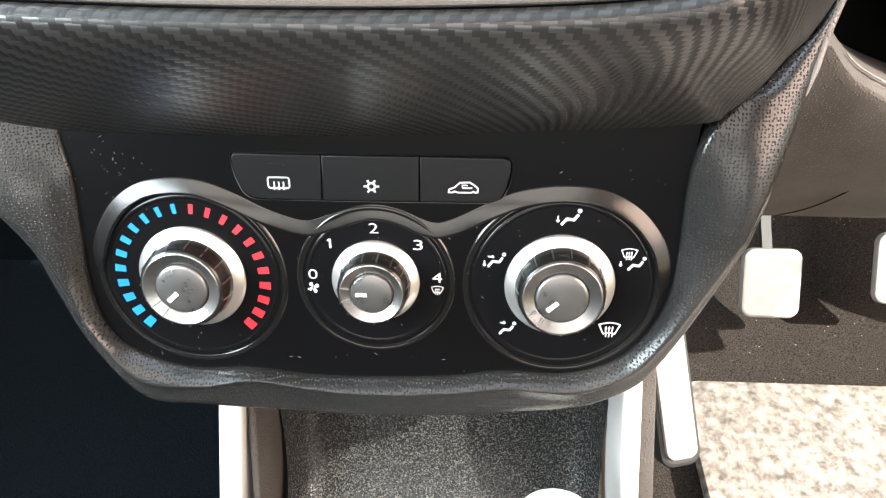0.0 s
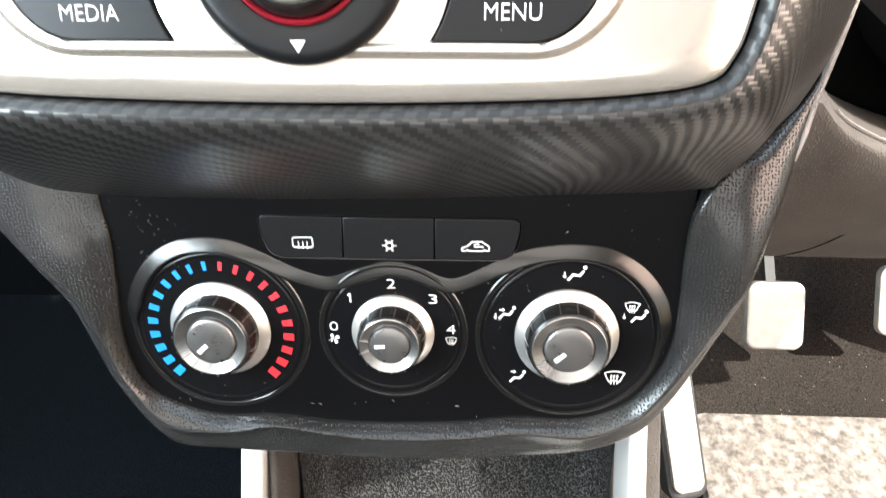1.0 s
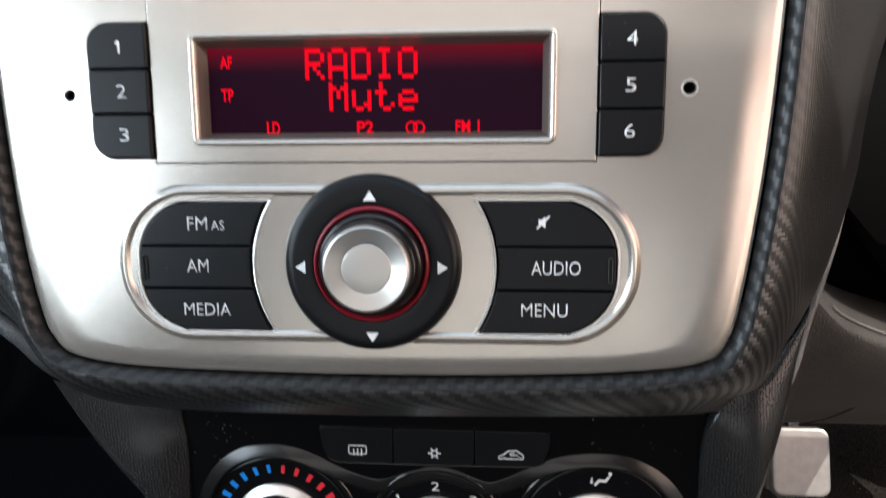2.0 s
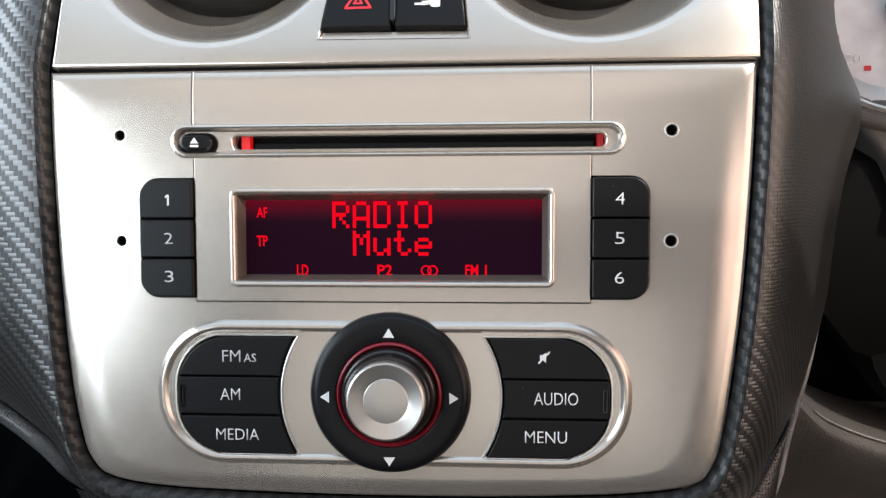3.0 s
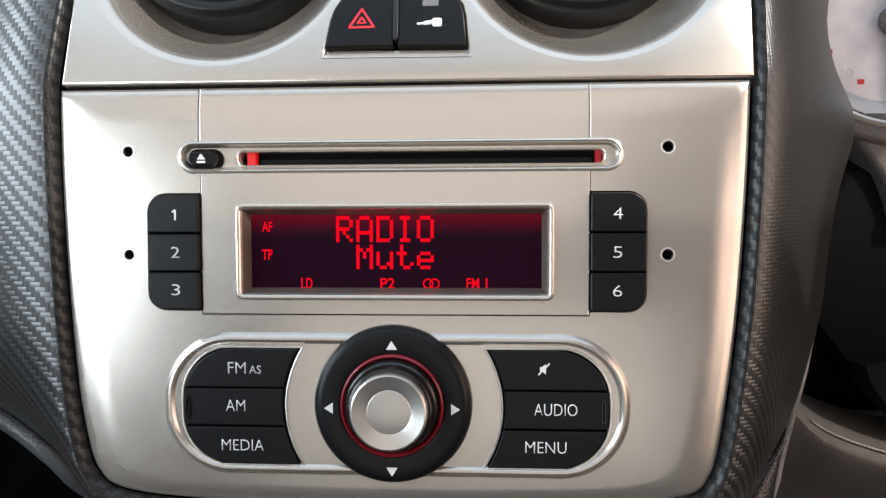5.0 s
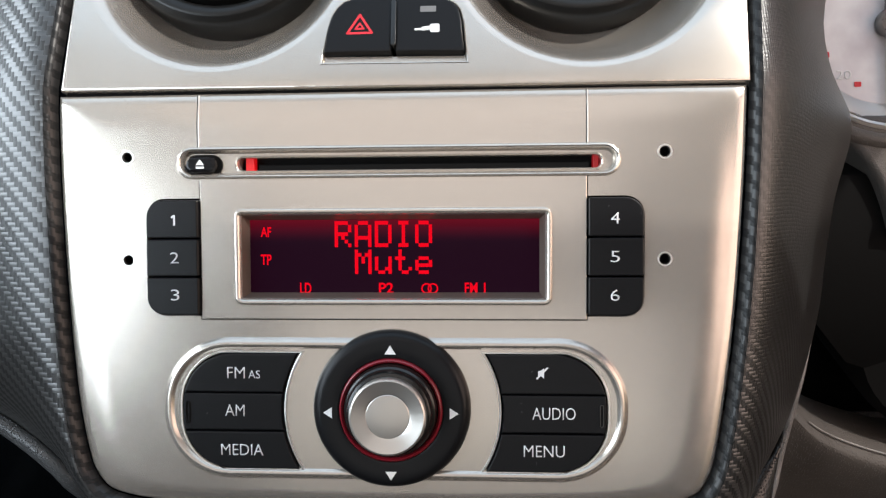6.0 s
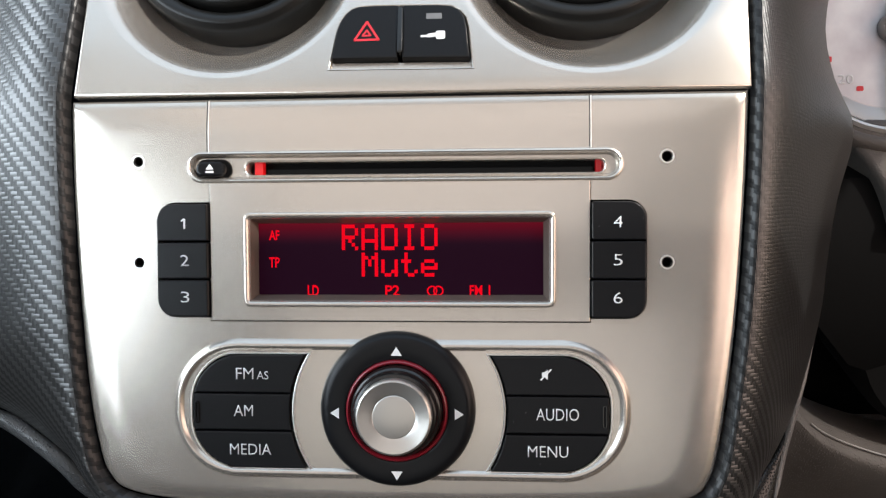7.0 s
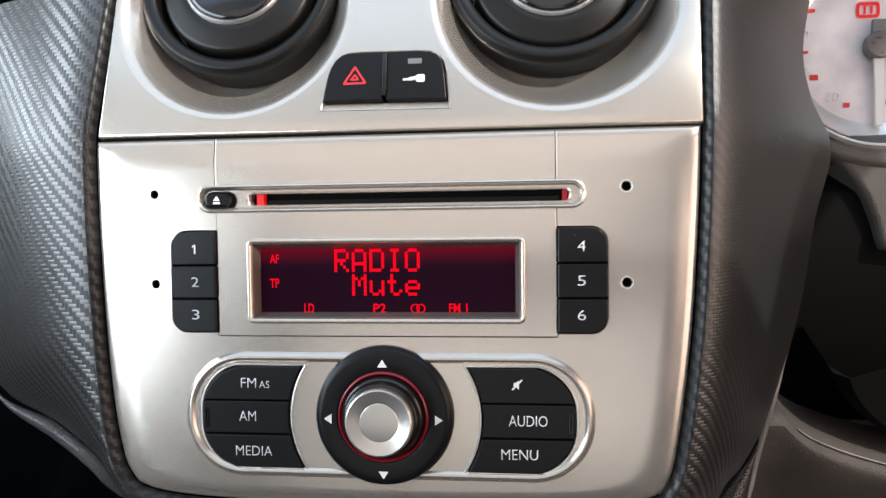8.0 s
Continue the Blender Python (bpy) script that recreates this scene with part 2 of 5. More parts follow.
CARPET = carpet("grey_carpet", (0.008, 0.007, 0.006), (0.058, 0.049, 0.043), 700.0)
specks(CARPET, (0.3, 0.24, 0.19), 170.0, 0.10)
MAT = carpet("light_grey_mat", (0.10, 0.088, 0.078), (0.32, 0.29, 0.26), 130.0)
# the footwell's shade is put into this carpet's near-black colour
SHADED_CARPET = carpet("shaded_carpet", (0.0008, 0.0014, 0.0021), (0.004, 0.0056, 0.0075), 420.0)
HEADLINER = carpet("headliner", (0.6, 0.59, 0.57), (0.68, 0.67, 0.65))
VENT = material("vent_black", (0.006, 0.0058, 0.0055), 0.38)
bump(VENT, noise_tex(VENT, 2500.0), 0.08, 0.0001)
soften(VENT, 0.28)
PAINT = material("silver_console_paint", (0.72, 0.70, 0.67), 0.38, 0.25)
bump(PAINT, noise_tex(PAINT, 1500.0), 0.06, 0.0002)
TRIM_DARK = material("dark_trim", (0.018, 0.018, 0.018), 0.55)
bump(TRIM_DARK, noise_tex(TRIM_DARK, 900.0), 0.2, 0.0003)
PEDAL = material("worn_pedal_metal", (0.55, 0.54, 0.52), 0.4, 0.6)
tint(PEDAL, ramp(PEDAL, noise_tex(PEDAL, 120.0), 0.0, 1.0), (0.42, 0.39, 0.35), (0.48, 0.45, 0.41))
BIN = material("bin_plastic", (0.016, 0.0155, 0.015), 0.24)
# glints off the fine texture are put into the colour as pale speckle
tint(BIN, ramp(BIN, noise_tex(BIN, 1000.0, 2.0), 0.0, 1.0, 0.5, 0.72), (0.010, 0.010, 0.010), (0.085, 0.082, 0.078))
bump(BIN, noise_tex(BIN, 1000.0, 2.0), 0.8, 0.0008)
CREAM = material("off_white_plastic", (0.7, 0.69, 0.64), 0.45)
# the glass's glare is put into the dial's pale, cloudy colour
GAUGE = material("gauge_face", (0.3, 0.29, 0.3), 0.3, 0.0, 0.8)
tint(GAUGE, ramp(GAUGE, noise_tex(GAUGE, 28.0), 0.0, 1.0), (0.58, 0.54, 0.56), (0.84, 0.82, 0.82))

# ---- mesh helpers: x to the right, y into the dashboard, z up, in millimetres of a thing's frame ----
MM = 0.001
base_of = {}


def thing(name, frame_pose, base, label, category, group="", kind=""):
    ob = new(name)
    ob.empty_display_size = 0.01
    ob.matrix_world = frame_pose @ Matrix.Translation(Vector(base) * MM)
    base_of[ob.name] = Vector(base)
    return tagged(ob, label, category, group, kind)


def finish(bm, name, mat, base, smooth, merge=True):
    if merge:
        bmesh.ops.remove_doubles(bm, verts=bm.verts, dist=0.002)
    bmesh.ops.recalc_face_normals(bm, faces=bm.faces)
    bm.transform(Matrix.Scale(MM, 4) @ Matrix.Translation(-base))
    mesh = bpy.data.meshes.new(name)
    bm.to_mesh(mesh)
    bm.free()
    if smooth:
        mesh.polygons.foreach_set("use_smooth", [True] * len(mesh.polygons))
        mesh.set_sharp_from_angle(angle=radians(smooth))
    mesh.materials.append(mat)
    return mesh


def part(name, bm, mat, parent, label="", smooth=35, merge=True):
    base = base_of[parent.name]
    ob = new(name, finish(bm, name, mat, base, smooth, merge))
    ob.parent = parent
    base_of[ob.name] = base
    return tagged(ob, label)


def single(name, bm, mat, frame_pose, base, label, category, group="", kind="", smooth=35):
    ob = new(name, finish(bm, name, mat, Vector(base), smooth))
    ob.matrix_world = frame_pose @ Matrix.Translation(Vector(base) * MM)
    base_of[ob.name] = Vector(base)
    return tagged(ob, label, category, group, kind)


def put_loop(bm, loop, y):
    return [bm.verts.new((x, y, z)) for x, z in loop]


def bridge(bm, a, b, closed=True):
    n = len(a)
    for i in range(n if closed else n - 1):
        j = (i + 1) % n
        bm.faces.new((a[i], a[j], b[j], b[i]))


def cap(bm, verts):
    f = bm.faces.new(verts)
    bmesh.ops.triangulate(bm, faces=[f])


def offset(loop, d):
    """The closed loop moved inwards by d (outwards: minus)."""
    n, area = len(loop), 0.0
    for i in range(n):
        (x0, z0), (x1, z1) = loop[i], loop[(i + 1) % n]
        area += x0 * z1 - x1 * z0
    sign = 1 if area > 0 else -1
    out = []
    for i in range(n):
        p, q, r = Vector(loop[i - 1]), Vector(loop[i]), Vector(loop[(i + 1) % n])
        a, b = (q - p).normalized(), (r - q).normalized()
        na, nb = Vector((-a.y, a.x)), Vector((-b.y, b.x))
        m = na + nb
        m = m / max(m.dot(na), 0.5) if m.length > 1e-6 else na
        out.append(tuple(q + m * d * sign))
    return out


def circle(cx, cz, r, n=48, start=0.0, turn=360.0):
    step = turn / n
    return [(cx + r * math.cos(radians(start + i * step)), cz + r * math.sin(radians(start + i * step))) for i in range(n)]


def rrect(x0, x1, z0, z1, r, n=6):
    """A rounded rectangle; r: one radius, or four (lower left, lower right, upper right, upper left)."""
    rs = r if isinstance(r, tuple) else (r,) * 4
    out = []
    for (cx, cz, a), q in zip(((x0, z0, 180), (x1, z0, 270), (x1, z1, 0), (x0, z1, 90)), rs):
        ox, oz = cx + (q if cx == x0 else -q), cz + (q if cz == z0 else -q)
        if q <= 0:
            out.append((cx, cz))
            continue
        out += [(ox + q * math.cos(radians(a + 90 * i / n)), oz + q * math.sin(radians(a + 90 * i / n))) for i in range(n + 1)]
    return out


def smooth_loop(points, n=8, closed=True):
    """A curve through the points."""
    out, k = [], len(points)
    for i in range(k if closed else k - 1):
        at = (lambda j: Vector(points[j % k])) if closed else (lambda j: Vector(points[min(max(j, 0), k - 1)]))
        p0, p1, p2, p3 = at(i - 1), at(i), at(i + 1), at(i + 2)
        for s in range(n):
            t = s / n
            out.append(tuple(0.5 * (2 * p1 + (p2 - p0) * t + (2 * p0 - 5 * p1 + 4 * p2 - p3) * t * t + (3 * p1 - p0 - 3 * p2 + p3) * t ** 3)))
    if not closed:
        out.append(tuple(Vector(points[-1])))
    return out


def slab(bm, loop, front, back, bevel=0.3, dome=0.0):
    """A solid with the outline loop, from y = back to its face at y = front, with a rounded front edge."""
    rings = [put_loop(bm, loop, back), put_loop(bm, loop, front + bevel), put_loop(bm, offset(loop, bevel * 0.3), front + bevel * 0.3), put_loop(bm, offset(loop, bevel), front), put_loop(bm, offset(loop, bevel * 1.12), front)]
    for a, b in zip(rings, rings[1:]):
        bridge(bm, a, b)
    cap(bm, rings[-1])
    return bm


def sweep(bm, loop, section, closed=True):
    """Rings of the loop, one for each (inward offset, y) of the section."""
    rings = [put_loop(bm, offset(loop, d), y) for d, y in section]
    for a, b in zip(rings, rings[1:]):
        bridge(bm, a, b, closed)
    return rings


def plate(bm, outer, holes, front, depth):
    """A flat sheet with holes, whose hole edges run back by depth."""
    edges = []
    for loop in (outer, *holes):
        vs = put_loop(bm, loop, front)
        edges += [bm.edges.new((vs[i], vs[(i + 1) % len(vs)])) for i in range(len(vs))]
        if depth:
            bridge(bm, vs, put_loop(bm, loop, front + depth))
    bmesh.ops.triangle_fill(bm, use_beauty=True, use_dissolve=False, edges=edges, normal=(0, -1, 0))
    return bm


def lathe(bm, cx, cz, profile, n=64, closed=False):
    """Rings (radius, y) about an axis along y; radius 0 closes the end."""
    rings = []
    for r, y in profile:
        if r == 0:
            rings.append([bm.verts.new((cx, y, cz))])
        else:
            rings.append(put_loop(bm, circle(cx, cz, r, n), y))
    for a, b in zip(rings, rings[1:]):
        if len(a) == 1 or len(b) == 1:
            one, many = (a, b) if len(a) == 1 else (b, a)
            for i in range(len(many)):
                bm.faces.new((one[0], many[i], many[(i + 1) % len(many)]))
        else:
            bridge(bm, a, b)
    return bm


def box(bm, x0, x1, y0, y1, z0, z1):
    v = [bm.verts.new((x, y, z)) for x in (x0, x1) for y in (y0, y1) for z in (z0, z1)]
    for q in ((0, 1, 3, 2), (4, 6, 7, 5), (0, 4, 5, 1), (2, 3, 7, 6), (0, 2, 6, 4), (1, 5, 7, 3)):
        bm.faces.new([v[i] for i in q])
    return bm


def stroke(bm, points, width, front, back, closed=False):
    """A printed line of some width through the points."""
    pts = [Vector(p) for p in points]
    segs = list(zip(pts, pts[1:])) + ([(pts[-1], pts[0])] if closed else [])
    for a, b in segs:
        d = (b - a).normalized() * width / 2
        s = Vector((-d.y, d.x))
        loop = [tuple(a - d * 0.6 + s), tuple(a - d * 0.6 - s), tuple(b + d * 0.6 - s), tuple(b + d * 0.6 + s)]
        rings = [put_loop(bm, loop, back), put_loop(bm, loop, front)]
        bridge(bm, *rings)
        bm.faces.new(rings[1])
    return bm


def flat(bm, loop, front, back):
    rings = [put_loop(bm, loop, back), put_loop(bm, loop, front)]
    bridge(bm, *rings)
    cap(bm, rings[1])
    return bm


def lettering(text, x0, x1, z0, z1, front, thick=0.12, weight=-0.007):
    """A mesh of the words, filling the box."""
    if text == "1":
        mid, w, h = (x0 + x1) / 2 + 0.2, (z1 - z0) * 0.085, z1 - z0
        bm = stroke(bmesh.new(), [(mid, z0 + w), (mid, z1 - w)], w * 2, front, front + thick)
        return stroke(bm, [(mid - h * 0.24, z1 - h * 0.24), (mid - w * 0.6, z1 - h * 0.08)], w * 1.7, front - 0.01, front + thick)
    curve = bpy.data.curves.new("words", "FONT")
    curve.body, curve.size, curve.resolution_u, curve.offset = text, 1.0, 3, weight
    ob = bpy.data.objects.new("words", curve)
    scene.collection.objects.link(ob)
    mesh = bpy.data.meshes.new_from_object(ob.evaluated_get(bpy.context.evaluated_depsgraph_get()))
    bpy.data.objects.remove(ob)
    bm = bmesh.new()
    bm.from_mesh(mesh)
    bpy.data.meshes.remove(mesh)
    xs, ys = [v.co.x for v in bm.verts], [v.co.y for v in bm.verts]
    ay = (z1 - z0) / (max(ys) - min(ys))
    ax = (x1 - x0) / (max(xs) - min(xs))
    lo = (min(xs), min(ys))
    for v in bm.verts:
        v.co = Vector((x0 + (v.co.x - lo[0]) * ax, front, z0 + (v.co.y - lo[1]) * ay))
    side = bmesh.ops.extrude_face_region(bm, geom=list(bm.faces))
    for g in side["geom"]:
        if isinstance(g, bmesh.types.BMVert):
            g.co.y += thick
    return bm

WORLD = Matrix.Identity(4)
# the heater controls' face, and the vent panel above the radio, in the dashboard's frame
CLIMATE = DASH @ pose(0.01135, 0.08064, -0.20259, 4.31, -0.87, -1.29)
VENTS = DASH @ pose(0, 0, 0.0418, -12, 0, 0)

# ---- the cabin: floor, walls, roof, all behind or below what the camera sees ----


def wall_plate(name, outer, holes, thick, matrix, mat, label, category="wall"):
    """A wall drawn in x, z (mm) of its own pose, with thickness and openings."""
    bm = bmesh.new()
    plate(bm, outer, holes, 0, 0)
    plate(bm, outer, holes, thick, -thick)
    return single(name, bm, mat, matrix, (0, 0, 0), label, category, kind="structure", smooth=0)


def floor_part(name, left, right, mat, label):
    """Carpet over the floor pan, rising to the bulkhead and over the tunnel."""
    bm = bmesh.new()
    nx, ny = 24, 40
    for i in range(nx + 1):
        for j in range(ny + 1):
            x, y = left + (right - left) * i / nx, -1700 + 2260 * j / ny
            rise = max(0.0, y - 330) * 0.55
            tunnel = 130 * math.exp(-((x - 10) / 110) ** 4)
            bm.verts.new((x, y, max(rise, tunnel) + 4 * noise.noise((x * 0.02, y * 0.02, 0))))
    bm.verts.ensure_lookup_table()
    for i in range(nx):
        for j in range(ny):
            a = i * (ny + 1) + j
            bm.faces.new([bm.verts[k] for k in (a, a + ny + 1, a + ny + 2, a + 1)])
    return single(name, bm, mat, WORLD, (0, 0, 0), label, "floor", kind="structure")


floor_part("floor_1", -40, 720, CARPET, "dark grey fitted car carpet on the driver's side")
floor_part("floor_2", -720, -40, SHADED_CARPET, "fitted car carpet on the passenger's side, its shade in the blue-black colour")
wall_plate("wall_front", [(-720, 0), (720, 0), (720, 800), (-720, 800)], [], 30, pose(0, 0.62, 0), SHADED_CARPET, "carpeted bulkhead under the windscreen, its shade in the dark colour")
wall_plate("wall_rear", [(-720, 0), (720, 0), (720, 1200), (-720, 1200)], [rrect(-560, 560, 660, 1130, 40)], 30, pose(0, -1.7, 0), TRIM_DARK, "dark trimmed rear end with a window opening")
wall_plate("wall_left", [(-1700, 0), (620, 0), (620, 860), (150, 1200), (-1700, 1200)], [rrect(-1050, 400, 640, 1070, 60)], 30, pose(-0.72, 0, 0, 0, 0, 90), TRIM_DARK, "dark passenger door side with a window opening")
wall_plate("wall_right", [(-1700, 0), (620, 0), (620, 800), (150, 1200), (-1700, 1200)], [rrect(-1050, 200, 130, 1110, 60)], 30, pose(0.75, 0, 0, 0, 0, 90), TRIM_DARK, "dark driver's side with the door opening")
# unseen slab, added to keep the windscreen lamp out of the footwell
bm = bmesh.new()
slab(bm, [(-720, 100), (180, 100), (180, 600), (-720, 600)], 0, 40, 12)
single("wall_dashboard", bm, TRIM_DARK, pose(0, 0, 0.80, -90, 0, 0), (0, 0, 0), "unseen dark dashboard slab added to block the windscreen light", "wall", kind="structure")
# the hole in the headliner is made up, to go with the roof lamp
wall_plate("ceiling", [(-720, -1700), (720, -1700), (720, -250), (-720, -250)], [rrect(-460, 300, -1400, -360, 40)], 25, pose(0, 0, 1.2, -90, 0, 0), HEADLINER, "light grey cloth headliner with an opening added for the roof lamp", "ceiling")

# ---- dashboard trim: patterned foil shell round the silver panels, with its rubber edging ----
PANEL_EDGE = smooth_loop([(-112.5, 104), (-115.4, 60), (-116.4, 40), (-116.3, 11), (-114.7, -28), (-112, -63), (-108.6, -84), (-105.2, -93.5), (-98, -99.6), (-78, -102.8), (-40, -104.2), (0, -104.6),
                          (40, -104), (78, -102.2), (100, -98.8), (106.5, -92.5), (109.6, -82), (112.8, -60), (115.8, -30), (118, 10), (118.8, 40), (119.6, 60), (121.5, 104)], 6, closed=False)


def edge_depth(z):
    """The panels' face leans away above the radio."""
    return max(0.0, z - 41.8) * 0.21


# the shell's far edge: up the passenger side, under the radio, up the driver's side (x, y, z)
FAR_EDGE = smooth_loop([(-262, 92, 118), (-244, 82, 44), (-232, 70, -30), (-211, 63, -73), (-181, 64, -92), (-160, 64, -108), (-146.5, 70, -127), (-125, 77, -143), (-98, 79, -147),
                        (-40, 76.5, -147), (10, 75.5, -146), (70, 70, -142.5), (119, 62, -138), (129, 64, -134), (139, 68, -127), (149, 74, -117.5), (158.5, 79, -109), (173.5, 89, -86.5), (190, 104, -50), (207, 133, -24), (213, 136, 8), (221, 136, 44), (211, 136, 70), (206, 136, 96), (210, 137, 124)], 8, closed=False)


def resample(points, n, weights=None):
    pts = [Vector(p) for p in points]
    run = [0.0]
    for a, b in zip(pts, pts[1:]):
        run.append(run[-1] + (b - a).length)
    out, k = [], 0
    for i in range(n):
        s = run[-1] * (weights[i] if weights else i / (n - 1))
        while k < len(run) - 2 and run[k + 1] < s:
            k += 1
        f = (s - run[k]) / max(run[k + 1] - run[k], 1e-9)
        out.append(pts[k].lerp(pts[k + 1], min(max(f, 0), 1)))
    return out


N_T, M_T = 150, 26


def split_at(points, key):
    """Stations spread evenly over three stretches, so that corners of both edges meet."""
    pts = [Vector(p) for p in points]
    cuts = [0, *key, len(pts) - 1]
    out = []
    for a, b in zip(cuts, cuts[1:]):
        out += resample(pts[a:b + 1], N_T // (len(cuts) - 1) + 1)[:-1]
    return out + [pts[-1]]


inner_edge = [(x, edge_depth(z), z) for x, z in [tuple(p) for p in PANEL_EDGE]]
ring_near = split_at(inner_edge, [6 * 6, 6 * 9, 6 * 13, 6 * 16])
ring_far = split_at(FAR_EDGE, [8 * 5, 8 * 8, 8 * 12, 8 * 15])
trim = thing("dashboard_trim", DASH, (0, 60, -146), "black carbon-pattern dashboard surround with rolled foil edging", "dashboard trim")
bm = bmesh.new()
uv_of = {}
rows = []
for k, (a, b) in enumerate(zip(ring_near, ring_far)):
    prev, nxt = ring_near[max(k - 1, 0)], ring_near[min(k + 1, len(ring_near) - 1)]
    along = (nxt - prev).normalized()
    out = Vector((-along.z, 0, along.x))
    out = -out if out.dot(Vector((b.x - a.x, 0, b.z - a.z))) < 0 else out
    start = a + out * 3.5 + Vector((0, -1.85, 0))
    side = min(1.0, max(0.0, (abs(out.x) - 0.25) / 0.6))
    reach = 11 + 6 * side
    if out.x < 0:  # the passenger side swells wide, and falls away sharply at its lower corner
        low = min(1.0, max(0.0, (-a.z - 40) / 45))
        reach = 11 + (16 - 23 * low) * side
    bend = start + out * reach + Vector((0, -1.0 + (2 if out.x > 0 else -2) * side, 0))
    row = []
    for j in range(M_T + 1):
        t = j / M_T
        p = (1 - t) ** 2 * start + 2 * t * (1 - t) * bend + t * t * b
        v = bm.verts.new(p)
        uv_of[v] = p
        row.append(v)
    rows.append(row)
for a, b in zip(rows, rows[1:]):
    bridge(bm, a, b, closed=False)
uv = bm.loops.layers.uv.new("UVMap")
CELL = 1.55
for f in bm.faces:
    for lp in f.loops:
        p = lp.vert.co
        # foil laid on from the front and drawn round the sides
        q = Vector((p.x + math.copysign(max(0.0, p.y) * (0.75 if p.x > 0 else 0.15), p.x) * min(1.0, abs(p.x) / 110), p.z - max(0.0, p.y) * 0.7 * (1 - min(1.0, abs(p.x) / 150))))
        side = min(1.0, max(-1.0, q.x / 110))
        tall = CELL - 0.2 * side
        wide = min(abs(q.x), 95.0) / 1.9 + max(0.0, abs(q.x) - 95.0) / (1.25 if q.x > 0 else 1.85)
        lp[uv].uv = (math.copysign(wide, q.x), (q.y + 125) / tall)
shell = part("shell", bm, CARBON, trim, "", smooth=50, merge=False)
# the foil's rolled edge: a bead along the panels
bm = bmesh.new()
bead = [(-0.2, 2.5), (0.5, 0.2), (1.2, -1.0), (2.2, -1.6), (3.2, -1.8), (4.2, -1.3), (4.9, -0.2), (5.3, 1.5)]
rows, run, place = [], 0.0, {}
for k, a in enumerate(ring_near):
    prev, nxt = ring_near[max(k - 1, 0)], ring_near[min(k + 1, len(ring_near) - 1)]
    run += (a - prev).length
    along = (nxt - prev).normalized()
    out = Vector((-along.z, 0, along.x))
    out = -out if out.dot(Vector((ring_far[k].x - a.x, 0, ring_far[k].z - a.z))) < 0 else out
    row = []
    for j, (o, y) in enumerate(bead):
        v = bm.verts.new(a + out * (0.7 + o) + Vector((0, y, 0)))
        place[v] = (run / 1.5 + j * 0.3, j * 0.9 / 1.5)
        row.append(v)
    rows.append(row)
for a, b in zip(rows, rows[1:]):
    bridge(bm, a, b, closed=False)
uv = bm.loops.layers.uv.new("UVMap")
for f in bm.faces:
    for lp in f.loops:
        lp[uv].uv = place[lp.vert]
part("edging", bm, FOIL_EDGE, trim, "black foil edging bead", smooth=60, merge=False)

# ---- console frame round the heater controls, in grained plastic ----
# the controls' outline on their face (x, z)
FACE = [(-112, 66), (-111.5, 50), (-110.3, 40), (-111.5, 17), (-112.6, -6), (-108.4, -24), (-96.4, -34.5), (-75.8, -40.6), (-52, -39.6), (-26.6, -42.2), (0, -42.6), (28.6, -41), (50, -38), (74, -38.5), (92, -32.5),
        (103.5, -20), (110.4, -3), (111.8, 17), (111.5, 40), (112.8, 50), (114, 66)]
# the frame's crest outside it, same stations
CREST = [(-165, 74), (-153, 52), (-140, 33), (-127.5, 16), (-121, 0), (-113.5, -22), (-97, -44.5), (-72, -46.8), (-50.3, -43), (-25.5, -46.5), (-3, -48.2), (28.9, -46.5), (51.1, -43.5), (78, -44.5), (98.3, -35.5),
         (109, -23), (118, -8), (128.5, 13), (135.8, 29.5), (139.2, 48), (146, 78)]
TAIL = [(-166, 70), (-157, 47), (-145, 28), (-133, 10), (-127, -8), (-118, -32), (-100, -56), (-76, -59), (-52, -60.5), (-26, -61.5), (-3, -62), (29, -61), (52, -59), (80, -55), (101, -45), (112, -31), (122, -12), (132, 9),
        (139.5, 26), (144, 46), (151, 76)]
frame_thing = thing("console_frame", CLIMATE, (0, 0, -62), "black grained plastic frame round the heater controls", "console trim")
to_frame = CLIMATE.inverted() @ DASH


def in_frame(p):
    """A place of the dashboard's frame, in the controls' frame (mm)."""
    return (to_frame @ (Vector(p) * MM)) / MM


bm = bmesh.new()
inner3, crest3, tail3 = (smooth_loop(c, 8, closed=False) for c in (FACE[:-1], CREST[:-1], TAIL[:-1]))
rows = []
for i, c, t in zip(inner3, crest3, tail3):
    i, c, t = Vector(i), Vector(c), Vector(t)
    lift = -6.0 - min((c - i).length, 30) * 0.12
    prof = [(i, 3.0), (i, -1.0), (i.lerp(c, 0.12), -2.6), (i.lerp(c, 0.4), lift * 0.75), (i.lerp(c, 0.7), lift), (i.lerp(c, 0.92), lift * 0.98), (c, lift * 0.78), (c.lerp(t, 0.35), lift * 0.45), (c.lerp(t, 0.75), lift * 0.25), (t, 1.0), (t.lerp(c, 0.1), 8.0), (t.lerp(c, 0.3), 60.0)]
    rows.append([Vector(q) for q in smooth_loop([(p.x, y, p.y) for p, y in prof], 3, closed=False)])
